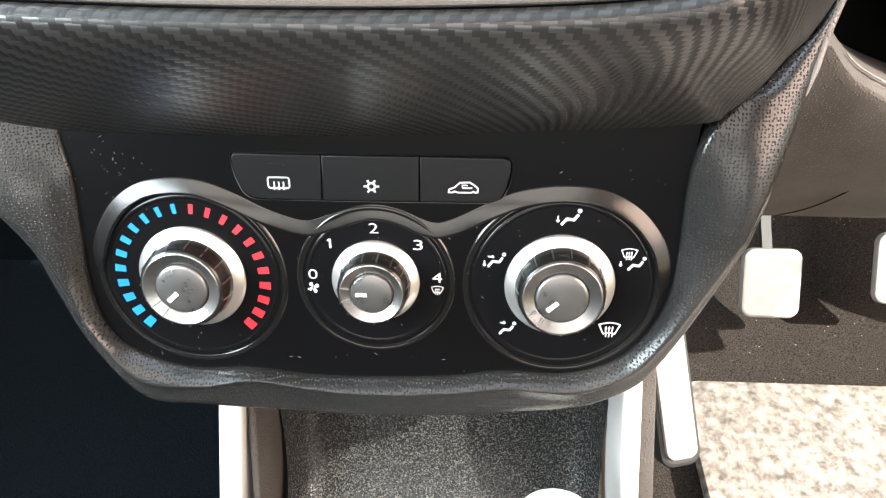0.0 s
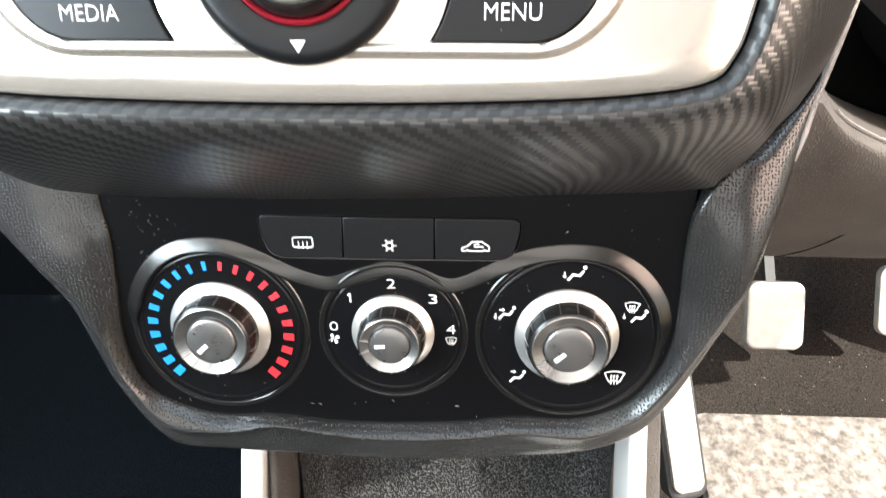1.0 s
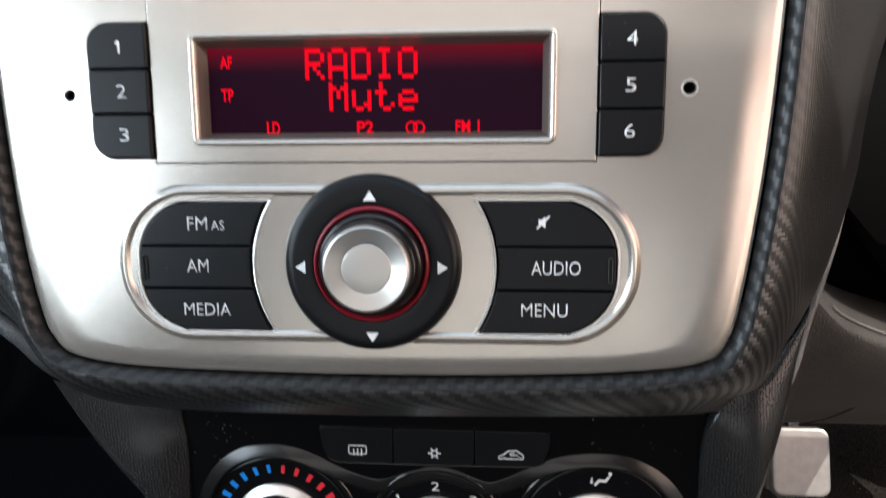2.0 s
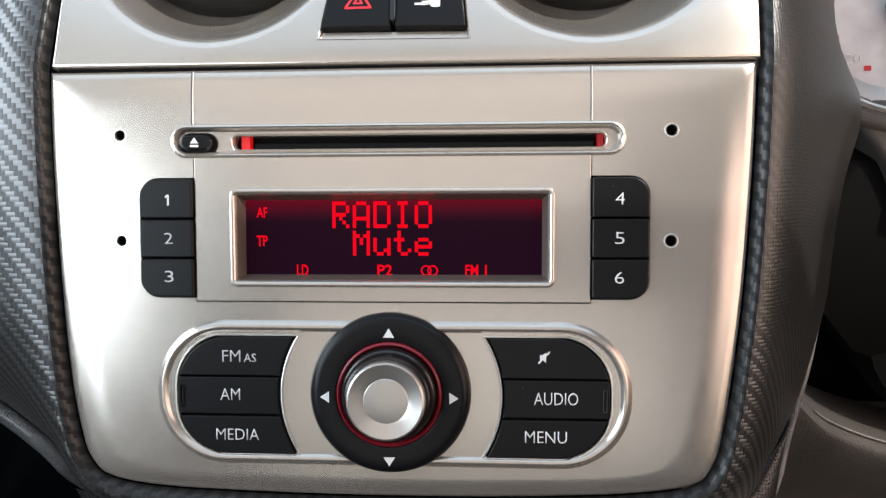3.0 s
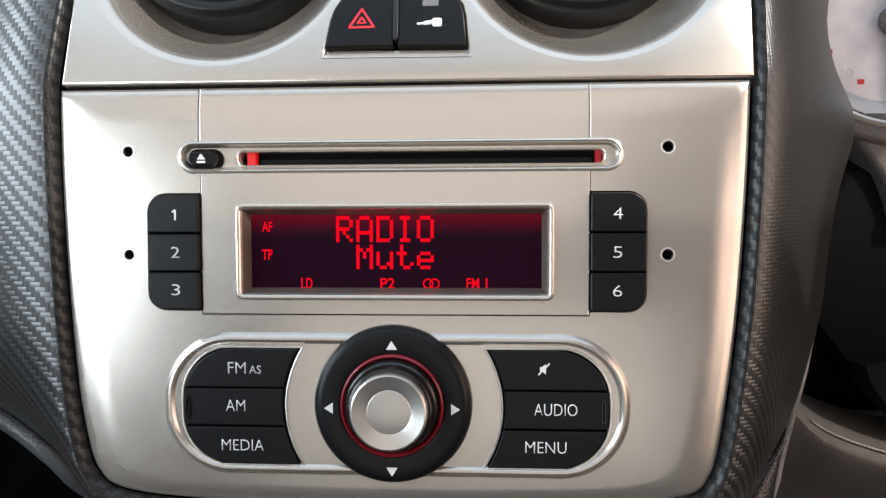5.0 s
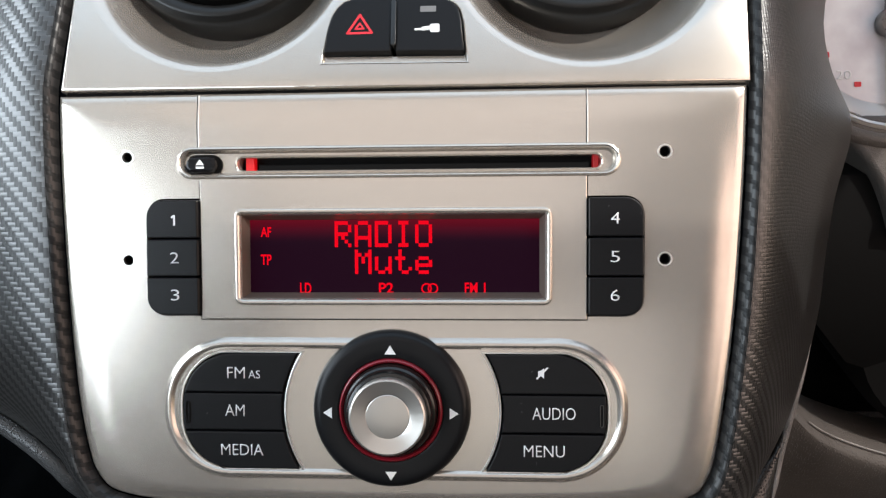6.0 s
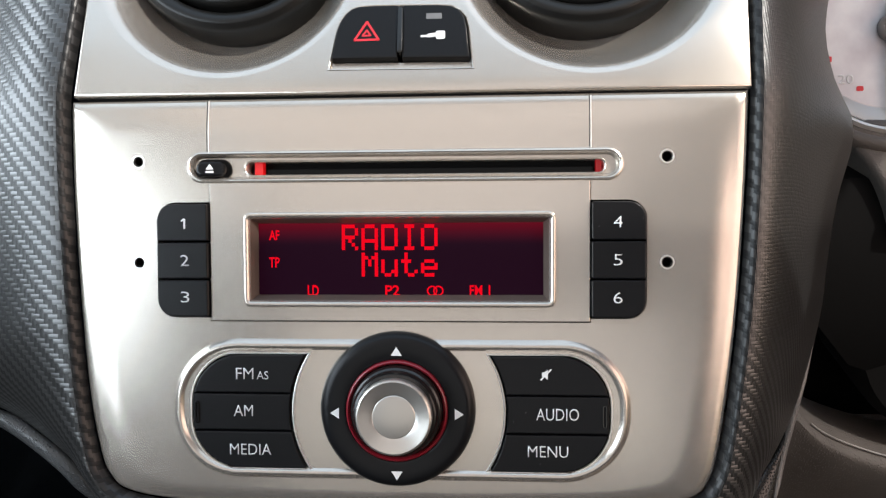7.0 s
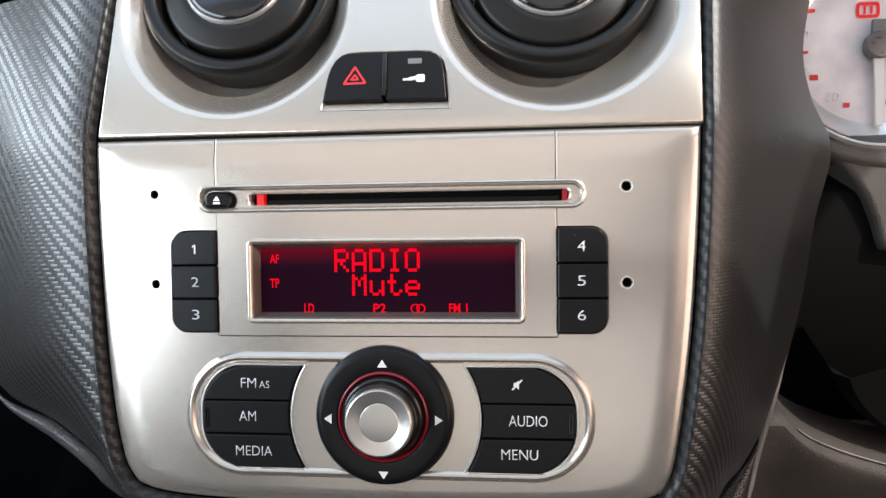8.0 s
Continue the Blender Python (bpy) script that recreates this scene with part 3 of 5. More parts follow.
# on the driver's side the frame runs on upwards as a narrowing blade under the shell
BLADE_IN = [(121, 66, -146), (122, 66, -138), (130, 68, -134), (140, 72, -127), (150, 78, -117.5), (159.5, 83, -109), (173, 92, -87), (187.5, 107, -51)]
BLADE_OUT = [(152.5, 69, -150), (155, 72, -140), (158, 76, -130), (161.5, 80, -119), (165, 83, -108), (169, 86, -98), (176.5, 91, -77), (187, 99, -47)]
for p, q in zip(smooth_loop(BLADE_IN, 5, closed=False), smooth_loop(BLADE_OUT, 5, closed=False)):
    a, b = in_frame(p), in_frame(q)
    wide = (b - a).length
    prof = [a + Vector((0, 14, 0)), a + Vector((0, 3, 0)), a.lerp(b, 0.1), a.lerp(b, 0.4) + Vector((0, -0.10 * wide, 0)), a.lerp(b, 0.7) + Vector((0, -0.12 * wide, 0)), a.lerp(b, 0.92) + Vector((0, -0.05 * wide - 0.6, 0)), b,
            b + Vector((1.5, 3, 0)), b + Vector((2.5, 8, -1)), b + Vector((3.0, 14, -2)), b + Vector((2.0, 24, -3)), b + Vector((0, 60, -4))]
    rows.append([Vector(w) for w in smooth_loop([tuple(w) for w in prof], 3, closed=False)])
joint = len(inner3)
for _ in range(90):
    for k in range(joint - 12, joint + 12):
        rows[k] = [v * 0.5 + (a + b) * 0.25 for v, a, b in zip(rows[k], rows[k - 1], rows[k + 1])]
rows = [[bm.verts.new(v) for v in row] for row in rows]
for a, b in zip(rows, rows[1:]):
    bridge(bm, a, b, closed=False)
part("rim", bm, GRAIN, frame_thing, "", smooth=60, merge=False)


def edge_bead(points, radius, flatten):
    """A thin bead along an edge."""
    bm = bmesh.new()
    rows = []
    for k, p in enumerate(points):
        d = (points[min(k + 1, len(points) - 1)] - points[max(k - 1, 0)]).normalized()
        side = d.cross(Vector((0, 1, 0))).normalized()
        r = radius * min(1.0, 0.15 + min(k, len(points) - 1 - k) / 8)
        rows.append([bm.verts.new(p + side * r * flatten * math.cos(a) + Vector((0, r * math.sin(a), 0))) for a in (radians(w) for w in range(0, 360, 30))])
    for a, b in zip(rows, rows[1:]):
        bridge(bm, a, b)
    return bm


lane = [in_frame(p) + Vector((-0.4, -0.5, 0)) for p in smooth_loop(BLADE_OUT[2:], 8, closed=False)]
# the strip's highlight is painted in, over its wear
part("edge_strip", edge_bead(lane, 1.7, 1.0), EDGE, frame_thing, "worn edge strip, its highlight in the pale colour", smooth=60)
lane = [in_frame(p) + Vector((-1, -1.5, -3.4)) for p in FAR_EDGE[24:52]]
part("edge_strip", edge_bead(lane, 2.9, 1.4), GRAIN_FINE, frame_thing, "grained dark edge strip", smooth=60)

# ---- car radio ----
LOWER = [p for p in [tuple(q) for q in PANEL_EDGE] if p[1] < 39.2]
LOWER = [(-116.2, 39.7)] + LOWER + [(118.6, 40.2)]
KZ = -68.2  # height of the control knob's axis
radio = thing("car_radio", DASH, (0, 0, -70), "satin silver car radio with a red display and black buttons", "car radio")
pill = rrect(-79, 79, -92.6, -45, 22.5, 12)
slot_rim = rrect(-73.4, 76.6, 10.7, 20.8, 5.0, 8)
well = rrect(-84.9, 84.9, -36.9, 3.6, 6.4, 8)
cross = [(-66.2, -38.3), (66.2, -38.3), (66.2, -36.9)] + [p for p in well if p[0] > 66.3] + [(66.2, 3.6), (66.2, 10.5), (-66.2, 10.5), (-66.2, 3.6)] + [p for p in well[27:] if p[0] < -66.3] + [p for p in well[:9] if p[0] < -66.3] + [(-66.2, -36.9)]
holes_at = [(-91.4, 17.9), (-91.6, -17.6), (91.4, 18), (91.6, -17.6)]
# a flat middle field whose soft edge falls away to the plate's outline
FIELD = smooth_loop([(-93, 26.5), (-99.5, 25), (-103, 19.5), (-103.4, 11), (-102, -28), (-99.6, -58), (-96.5, -78), (-92, -89), (-84, -94.5), (-60, -96.6), (0, -97.6), (60, -96.6), (85, -94), (93.5, -88), (97.6, -76), (100.6, -56), (103.4, -28), (105.4, 11), (105.2, 19.5), (101.6, 25), (95, 27), (45, 27), (0, 27), (-45, 26.8)], 8)
HUB = Vector((0.5, -33))


def to_field(p):
    """Where the line from the plate's middle to p crosses the field's edge."""
    d = Vector(p) - HUB
    best = None
    for q, r in zip(FIELD, FIELD[1:] + FIELD[:1]):
        e = Vector(r) - Vector(q)
        det = d.x * -e.y + d.y * e.x
        if abs(det) < 1e-9:
            continue
        w = Vector(q) - HUB
        t, u = (w.x * -e.y + w.y * e.x) / det, (d.x * w.y - d.y * w.x) / det
        if t > 0 and -1e-6 <= u <= 1 + 1e-6:
            best = t if best is None else min(best, t)
    return HUB + d * best


def fall(f):
    """Depth of the soft edge, from the field (0) to the outline (1)."""
    return 1.45 * (f * f / 1.2 if f < 0.6 else f - 0.3)


TOP_EDGE = [(118.6 - 234.8 * k / 48, 40.2 - 0.5 * k / 48) for k in range(1, 48)]
OUTLINE = LOWER + TOP_EDGE
edge_in = [to_field(p) for p in OUTLINE]
edge_out = [Vector(p) for p in offset(OUTLINE, 1.6)]
bm = bmesh.new()
plate(bm, [tuple(HUB + (p - HUB) * 0.996) for p in edge_in], [offset(pill, 0.6), slot_rim, cross] + [circle(x, z, 1.75, 20) for x, z in holes_at], 0, 0)
rings = [put_loop(bm, [tuple(HUB + (p - HUB) * 0.996) for p in edge_in], 0)]
for f in (0.0, 0.08, 0.16, 0.24, 0.32, 0.4, 0.5, 0.6, 0.8, 1.0):
    rings.append(put_loop(bm, [tuple(a.lerp(b, f)) for a, b in zip(edge_in, edge_out)], fall(f)))
for d, y in ((1.0, 1.35), (0.45, 1.85), (0.1, 2.7), (0, 4.2), (0, 12)):
    rings.append(put_loop(bm, offset(OUTLINE, d), y))
for a, b in zip(rings, rings[1:]):
    bridge(bm, a, b)
for loop in [cross] + [circle(x, z, 1.75, 20) for x, z in holes_at]:
    bridge(bm, put_loop(bm, loop, 0), put_loop(bm, loop, 6))
part("faceplate", bm, SILVER, radio, "satin silver painted faceplate", smooth=25)
for x, z in holes_at:
    bm = bmesh.new()
    lathe(bm, x, z, [(2.35, 0.15), (2.25, -0.12), (1.9, -0.05), (1.75, 0.4), (1.7, 5.0), (0, 5.0)], 24)
    part("release_hole", bm, VOID, radio, "small black release hole")
    bm = bmesh.new()
    lathe(bm, x, z, [(2.5, 0.05), (2.4, -0.16), (2.0, -0.16), (1.8, 0.1)], 24)
    part("hole_rim", bm, BRIGHT, radio, "bright rim")
# dark body behind the gaps
bm = bmesh.new()
slab(bm, offset(LOWER, 3), 6.5, 90, 1)
part("body", bm, VOID, radio, "black metal body")

# middle inserts, divided from the faceplate by fine grooves
scr_out, scr_in = rrect(-53.9, 54.3, -33, -0.1, 2.6, 6), rrect(-49.6, 50.6, -31.2, -1.9, 1.2, 6)
low = [(-65.9, -38), (65.9, -38), (65.9, 10.4), (-65.9, 10.4)]
bm = bmesh.new()
plate(bm, offset(low, 0.25), [scr_out], -0.12, 0)
sweep(bm, low, [(0.25, -0.12), (0.06, -0.02), (0, 0.2), (0, 4)])
part("display_surround", bm, SILVER, radio, "silver insert", smooth=25)
# fine seams carrying the insert's edges up over the rounded top
for x in (-66.1, 66.1):
    bm = bmesh.new()
    rows = []
    for k in range(15):
        z = 21.4 + (39.0 - 21.4) * k / 14
        d = fall(max(0.0, (z - 27) / 10.9))
        rows.append([bm.verts.new((x + o, d + y, z)) for o, y in ((-0.26, 0.06), (-0.10, -0.13), (0.12, -0.14), (0.28, 0.06))])
    for a, b in zip(rows, rows[1:]):
        bridge(bm, a, b, closed=False)
    # brighter metal paints the highlight along the seam
    part("seam", bm, BRIGHT, radio, "bright strip for the seam's highlight")
    bm = bmesh.new()
    rows = []
    for k in range(15):
        z = 21.4 + (39.0 - 21.4) * k / 14
        d = fall(max(0.0, (z - 27) / 10.9))
        rows.append([bm.verts.new((x + o, d + y, z)) for o, y in ((-0.62, 0.04), (-0.58, -0.08), (-0.28, -0.08), (-0.24, 0.04))])
    for a, b in zip(rows, rows[1:]):
        bridge(bm, a, b, closed=False)
    part("seam_gap", bm, TRIM_DARK, radio, "dark seam line")

# display
bm = bmesh.new()
sweep(bm, scr_out, [(-0.2, 0.3), (0, -0.7), (0.5, -1.1), (1.2, -1.1), (1.8, -0.5), (2.2, 0.4)])
bezel = part("screen_bezel", bm, SILVER, radio, "rounded silver bezel", smooth=60)
bm = bmesh.new()
sweep(bm, scr_out, [(2.2, 0.4), (2.7, 1.4), (3.3, 3.0), (3.9, 4.9)])
part("inner_wall", bm, SHADED_SILVER, bezel, "silver inner wall, its shade and red glow in the colour", smooth=60)
screen = part("screen", slab(bmesh.new(), rrect(-50.6, 51.6, -32, -1, 1, 4), 4.6, 6, 0.1), SCREEN, radio, "dark violet display with red characters")
part("backlight_edge", box(bmesh.new(), -48.0, 49.0, 4.3, 4.58, -3.1, -2.5), GLOW_DIM, screen, "dim red edge light")
GLYPHS = {"R": "11110 10001 10001 11110 10100 10010 10001", "A": "01110 10001 10001 10001 11111 10001 10001", "D": "11110 10001 10001 10001 10001 10001 11110", "I": "01110 00100 00100 00100 00100 00100 01110",
          "O": "01110 10001 10001 10001 10001 10001 01110", "M": "10001 11011 10101 10101 10001 10001 10001", "u": "00000 00000 10001 10001 10001 10011 01101", "t": "01000 01000 11100 01000 01000 01001 00110", "e": "00000 00000 01110 10001 11111 10000 01110"}


def dot_word(word, x, top, pitch, rise):
    """The characters of a word, each of square dots on a five by seven grid."""
    for k, ch in enumerate(word):
        bm = bmesh.new()
        for r, bits in enumerate(GLYPHS[ch].split()):
            for c, bit in enumerate(bits):
                if bit == "1":
                    x0, z0 = x + (6 * k + c) * pitch, top - (r + 1) * rise
                    flat(bm, rrect(x0 - 0.01, x0 + pitch * 0.99, z0 - 0.01, z0 + rise * 0.99, 0), 4.5, 4.58)
        part("display_letter", bm, LIT, screen, "red dot-matrix letter", smooth=0, merge=False)


dot_word("RADIO", -20.2, -4.4, 1.17, 1.29)
dot_word("Mute", -13.2, -14.3, 1.17, 1.21)
for word, x0, x1, z0, z1 in (("AF", -46.3, -42.6, -9.8, -6.3), ("TP", -46.4, -42.6, -19.6, -15.9), ("LD", -32.6, -28.6, -29.7, -25.8), ("P2", -4.9, 0.2, -29.6, -25.8), ("FM", 24.9, 29.3, -29.5, -25.8), ("I", 31.5, 32.1, -29.5, -25.8)):
    part("display_sign", lettering(word, x0, x1, z0, z1, 4.5, 0.08, 0.022), LIT, screen, "small red display sign", smooth=0)
bm = bmesh.new()
for cx in (11.7, 13.9):
    stroke(bm, circle(cx, -27.8, 1.6, 14), 0.5, 4.5, 4.58, closed=True)
part("display_sign", bm, LIT, screen, "two linked red rings", smooth=0)

# disc slot with its rim, lamps and eject button
slot_in = rrect(-54, 71.7, 12.2, 18.3, 2.9, 8)
bm = bmesh.new()
sweep(bm, slot_rim, [(-0.6, 0.1), (-0.2, -0.5), (0.35, -0.7), (0.9, -0.3), (1.4, 0.9), (1.8, 2.0)])
plate(bm, offset(slot_rim, 1.8), [slot_in], 2.0, 0)
sweep(bm, slot_in, [(0, 2.0), (0.1, 1.4), (0.45, 1.2), (0.8, 1.5), (1.0, 2.4), (1.0, 9.0)])
disc_slot = part("disc_slot", bm, SILVER, radio, "silver rimmed disc slot", smooth=35)
part("slot_mouth", slab(bmesh.new(), offset(slot_in, 0.9), 7.0, 9.5, 0.1), VOID, disc_slot, "black slot mouth")
part("slot_lip", box(bmesh.new(), -46, 67, 3.0, 6.8, 12.9, 15.0), VOID, disc_slot, "dark felt lip")
for x0, x1 in ((-50.8, -47.8), (68.4, 70.2)):
    part("slot_lamp", slab(bmesh.new(), rrect(x0, x1, 13.0, 17.5, 0.3, 3), 3.4, 6.9, 0.2), GLOW if x0 < 0 else GLOW_DIM, disc_slot, "glowing red slot lamp" if x0 < 0 else "dim red slot lamp")
part("eject_well", slab(bmesh.new(), rrect(-71.2, -58.4, 11.3, 18.7, 3.7, 8), 1.2, 4, 0.3), VOID, radio, "dark well")
eject = part("eject_button", slab(bmesh.new(), rrect(-70.2, -59.6, 12.3, 17.7, 2.7, 10), -1.6, 4, 0.9), GLOSS, radio, "oval black eject button")
bm = bmesh.new()
flat(bm, [(-66.5, 14.9), (-63.7, 14.9), (-65.1, 16.8)], -1.72, -1.5)
flat(bm, rrect(-66.5, -63.7, 13.7, 14.4, 0), -1.72, -1.5)
part("eject_sign", bm, WHITE, eject, "white eject sign", smooth=0)

# preset buttons
for sgn, digits in ((-1, "123"), (1, "456")):
    for k, (z1, z0) in enumerate(((3.0, -9.95), (-10.45, -23.1), (-23.6, -36.4))):
        x0, x1 = sorted((sgn * 66.35, sgn * 84.3))
        r = [0.65, 0.65, 0.65, 0.65]
        if k == 0:
            r[3 if sgn < 0 else 2] = 6.0
        if k == 2:
            r[0 if sgn < 0 else 1] = 6.0
        b = part("preset_button", slab(bmesh.new(), rrect(x0, x1, z0, z1, tuple(r), 8), -1.9, 5, 0.45), BUTTON, radio, "black preset button")
        cx, cz = sgn * 74.9 + (0.5 if sgn < 0 else 0), (-3.9, -16.7, -29.5)[k]
        w = 1.1 if digits[k] == "1" else 1.5
        part("numeral", lettering(digits[k], cx - w + (0.2 if digits[k] == "1" else 0), cx + w - (0.4 if digits[k] == "1" else 0), cz - 1.9, cz + 1.9, -1.98), DIM_PRINT if sgn < 0 else WHITE, b, "white numeral", smooth=0)

# control field: raised surround, sunk plate, six buttons, knob


def side_x(z, sgn, gap=0.0):
    """The outer side of the button groups."""
    z0, z1, r, xo = -89.4 - gap, -49.8 + gap, 17.0 + gap, 72.3 + gap
    d = 0.0
    if z > z1 - r:
        d = r - math.sqrt(max(0, r * r - (z - (z1 - r)) ** 2))
    elif z < z0 + r:
        d = r - math.sqrt(max(0, r * r - (z - (z0 + r)) ** 2))
    return sgn * (xo - d)


def knob_x(z, sgn, gap=0.0):
    return sgn * math.sqrt((37.9 - gap) ** 2 - (z - KZ - (-1.2)) ** 2)


def group_loop(z0, z1, sgn, gap=0.0):
    zs = [z0 + (z1 - z0) * (1 - math.cos(math.pi * i / 22)) / 2 for i in range(23)]
    outer = [(side_x(z, sgn, gap), z) for z in zs]
    inn = [(knob_x(z, sgn, gap), z) for z in reversed(zs)]
    return outer + inn


bm = bmesh.new()
sweep(bm, pill, [(-0.9, 0.15), (-0.5, -0.25), (0.0, -0.8), (0.5, -1.28), (1.1, -1.6), (1.7, -1.64), (2.2, -1.36), (2.65, -0.92), (3.0, -0.6)])
plate(bm, offset(pill, 3.0), [group_loop(-89.9, -49.3, s, 0.6) for s in (-1, 1)] + [circle(0, KZ, 27.0, 72)], -0.6, 4)
part("control_field", bm, SILVER, radio, "raised silver surround", smooth=35)
for sgn in (-1, 1):
    # thin bright lip round each button group
    bm = bmesh.new()
    sweep(bm, group_loop(-89.9, -49.3, sgn, 0.9), [(-0.5, -0.55), (-0.2, -0.95), (0.15, -0.9), (0.35, -0.2)])
    part("group_lip", bm, BRIGHT, radio, "bright lip", smooth=60)
    for k, (z0, z1) in enumerate(((-62.95, -49.8), (-76.1, -63.45), (-89.4, -76.7))):
        b = part("menu_button", slab(bmesh.new(), group_loop(z0, z1, sgn), -1.7, 4, 0.4), BUTTON, radio, "black function button")
        if k == 1:
            bm = bmesh.new()
            sweep(bm, rrect(*sorted((sgn * 69.9, sgn * 71.4)), -73.8, -66.2, 0.6, 4), [(-0.15, -1.68), (0.05, -2.15), (0.3, -2.15), (0.5, -1.72)])
            part("rib", bm, DIAL_BEAD, b, "raised rib", smooth=60)
        words = ((("FM", -56.7, -50.5, -58.2, -54.3), ("AS", -49.3, -45.2, -58.2, -55.4)), (("AM", -57.6, -50.8, -71.2, -67.3),), (("MEDIA", -59.2, -44.5, -84.8, -81.0),)) if sgn < 0 else ((), (("AUDIO", 47.6, 62.0, -71.5, -67.4),), (("MENU", 44.7, 58.4, -84.2, -80.3),))
        for text, x0, x1, za, zb in words[k]:
            part("lettering", lettering(text, x0, x1, za, zb, -1.78), DIM_PRINT if sgn < 0 else WHITE, b, "white lettering", smooth=0)
        if sgn > 0 and k == 0:
            bm = bmesh.new()
            flat(bm, [(49.5, -56.6), (50.3, -56.6), (51.5, -57.5), (51.5, -54.1), (50.3, -55.0), (49.5, -55.0)], -1.82, -1.6)
            stroke(bm, [(49.1, -57.6), (52.6, -54.0)], 0.5, -1.84, -1.6)
            part("mute_sign", bm, WHITE, b, "white crossed loudspeaker sign", smooth=0)
bm = bmesh.new()
lathe(bm, 0, KZ, [(26.9, 4), (26.9, -1.2), (26.4, -2.6), (25.6, -3.6), (24.6, -4.1), (23.5, -4.25), (18.4, -4.2), (17.7, -3.9), (17.5, -3.2)], 96)
dial = part("control_ring", bm, BUTTON, radio, "black four-way control ring", smooth=40)
for ang in (0, 90, 180, 270):
    c, s = math.cos(radians(ang)), math.sin(radians(ang))
    tri = [(19.9, -1.9), (22.9, 0), (19.9, 1.9)]
    part("arrow", flat(bmesh.new(), [(x * c - z * s, KZ - 0.9 + x * s + z * c) for x, z in tri], -4.36, -4.1), WHITE, dial, "white arrow", smooth=0)
part("red_ring", lathe(bmesh.new(), 0, KZ, [(17.6, -3.4), (17.3, -4.5), (16.8, -4.8), (16.3, -4.5), (16.0, -3.4)], 72), RED_RING, radio, "dark red translucent ring", smooth=60)
knob = part("volume_knob", lathe(bmesh.new(), 0, KZ, [(15.9, -2), (15.7, -5.0), (15.2, -6.2), (14.6, -6.6), (14.3, -7.2), (14.3, -8.6), (13.8, -9.6), (13.0, -10.0), (12.6, -10.0)], 72), SMOKE, radio, "smoked black knob with a silver cap", smooth=30)
part("knob_cap", lathe(bmesh.new(), 0, KZ, [(12.7, -9.0), (12.7, -12.4), (12.4, -13.0), (11.9, -13.25), (11.3, -13.1), (8.6, -12.3), (7.4, -12.05), (7.2, -11.95), (7.0, -12.1), (5, -12.3), (2.5, -12.4), (0, -12.42)], 72), CAP_METAL, knob, "dished silver cap", smooth=20)

# ---- vent panel above the radio ----
TOP = 76
panel = thing("vent_panel", VENTS, (0, 0, 0), "satin silver panel with two round vent dishes", "vent panel")
outline = [(-114.6, -0.7), (119.0, -1.0), (119.8, 24), (121.5, TOP), (-112.3, TOP), (-113.6, 34)]
block = [(-24, 7.3), (-23.4, 11), (-21.7, 20.9), (-20.5, 25), (-18.6, 28.2), (-16.2, 30.3), (-13.4, 31.2), (-8, 31.5), (14, 31.2), (18.8, 30.8), (22, 29.1), (24.2, 26.3), (25.2, 22), (26.2, 11), (26.7, 7.0)]
inner = offset(outline, 0.9)


bm = bmesh.new()


def dish_cut(cx, cz, r):
    a0 = math.degrees(math.asin(min(1.0, (TOP - 2.0 - cz) / r)))
    return [(cx + r * math.cos(radians(a)), cz + r * math.sin(radians(a))) for a in [180 - a0 + (180 + 2 * a0) * i / 80 for i in range(81)]]


# the panel's outline runs down round both dishes, whose tops lie above its upper edge
dl, dr = dish_cut(-62, 55.5, 50.4), dish_cut(67.5, 55, 50.4)
top = TOP - 2.0
ring = [inner[0], inner[1], inner[2], (inner[3][0], top)] + list(reversed(dr)) + list(reversed(dl)) + [(inner[4][0], top), inner[5]]
plate(bm, ring, [block], 0, 0)
sweep(bm, outline, [(0.9, 0), (0.5, 0.08), (0.2, 0.3), (0.04, 0.7), (0, 1.2), (0, 10)])
# black strip behind the gap stands in for the shade between the panels
part("gap_shade", box(bmesh.new(), -113.5, 118.0, 2.6, 9.0, -3.0, 1.5), VOID, panel, "black strip for the shade in the gap under the panel")
part("face", bm, SILVER, panel, "", smooth=25)
for cx, cz in ((-62, 55.5), (67.5, 55)):
    bm = bmesh.new()
    lathe(bm, cx, cz, [(50.4, 0), (49.9, 0.02), (49.3, 0.12), (48.6, 0.36), (47.9, 0.72), (47.2, 1.22), (46.5, 1.85), (45.8, 2.6), (45.0, 3.6), (43.6, 5.5), (42.0, 7.8), (40.0, 10.6), (38.0, 13.2), (36.0, 15.4), (33.0, 17.8), (28.0, 20.0)], 96)
    part("dish", bm, SILVER, panel, "rounded silver dish", smooth=60)
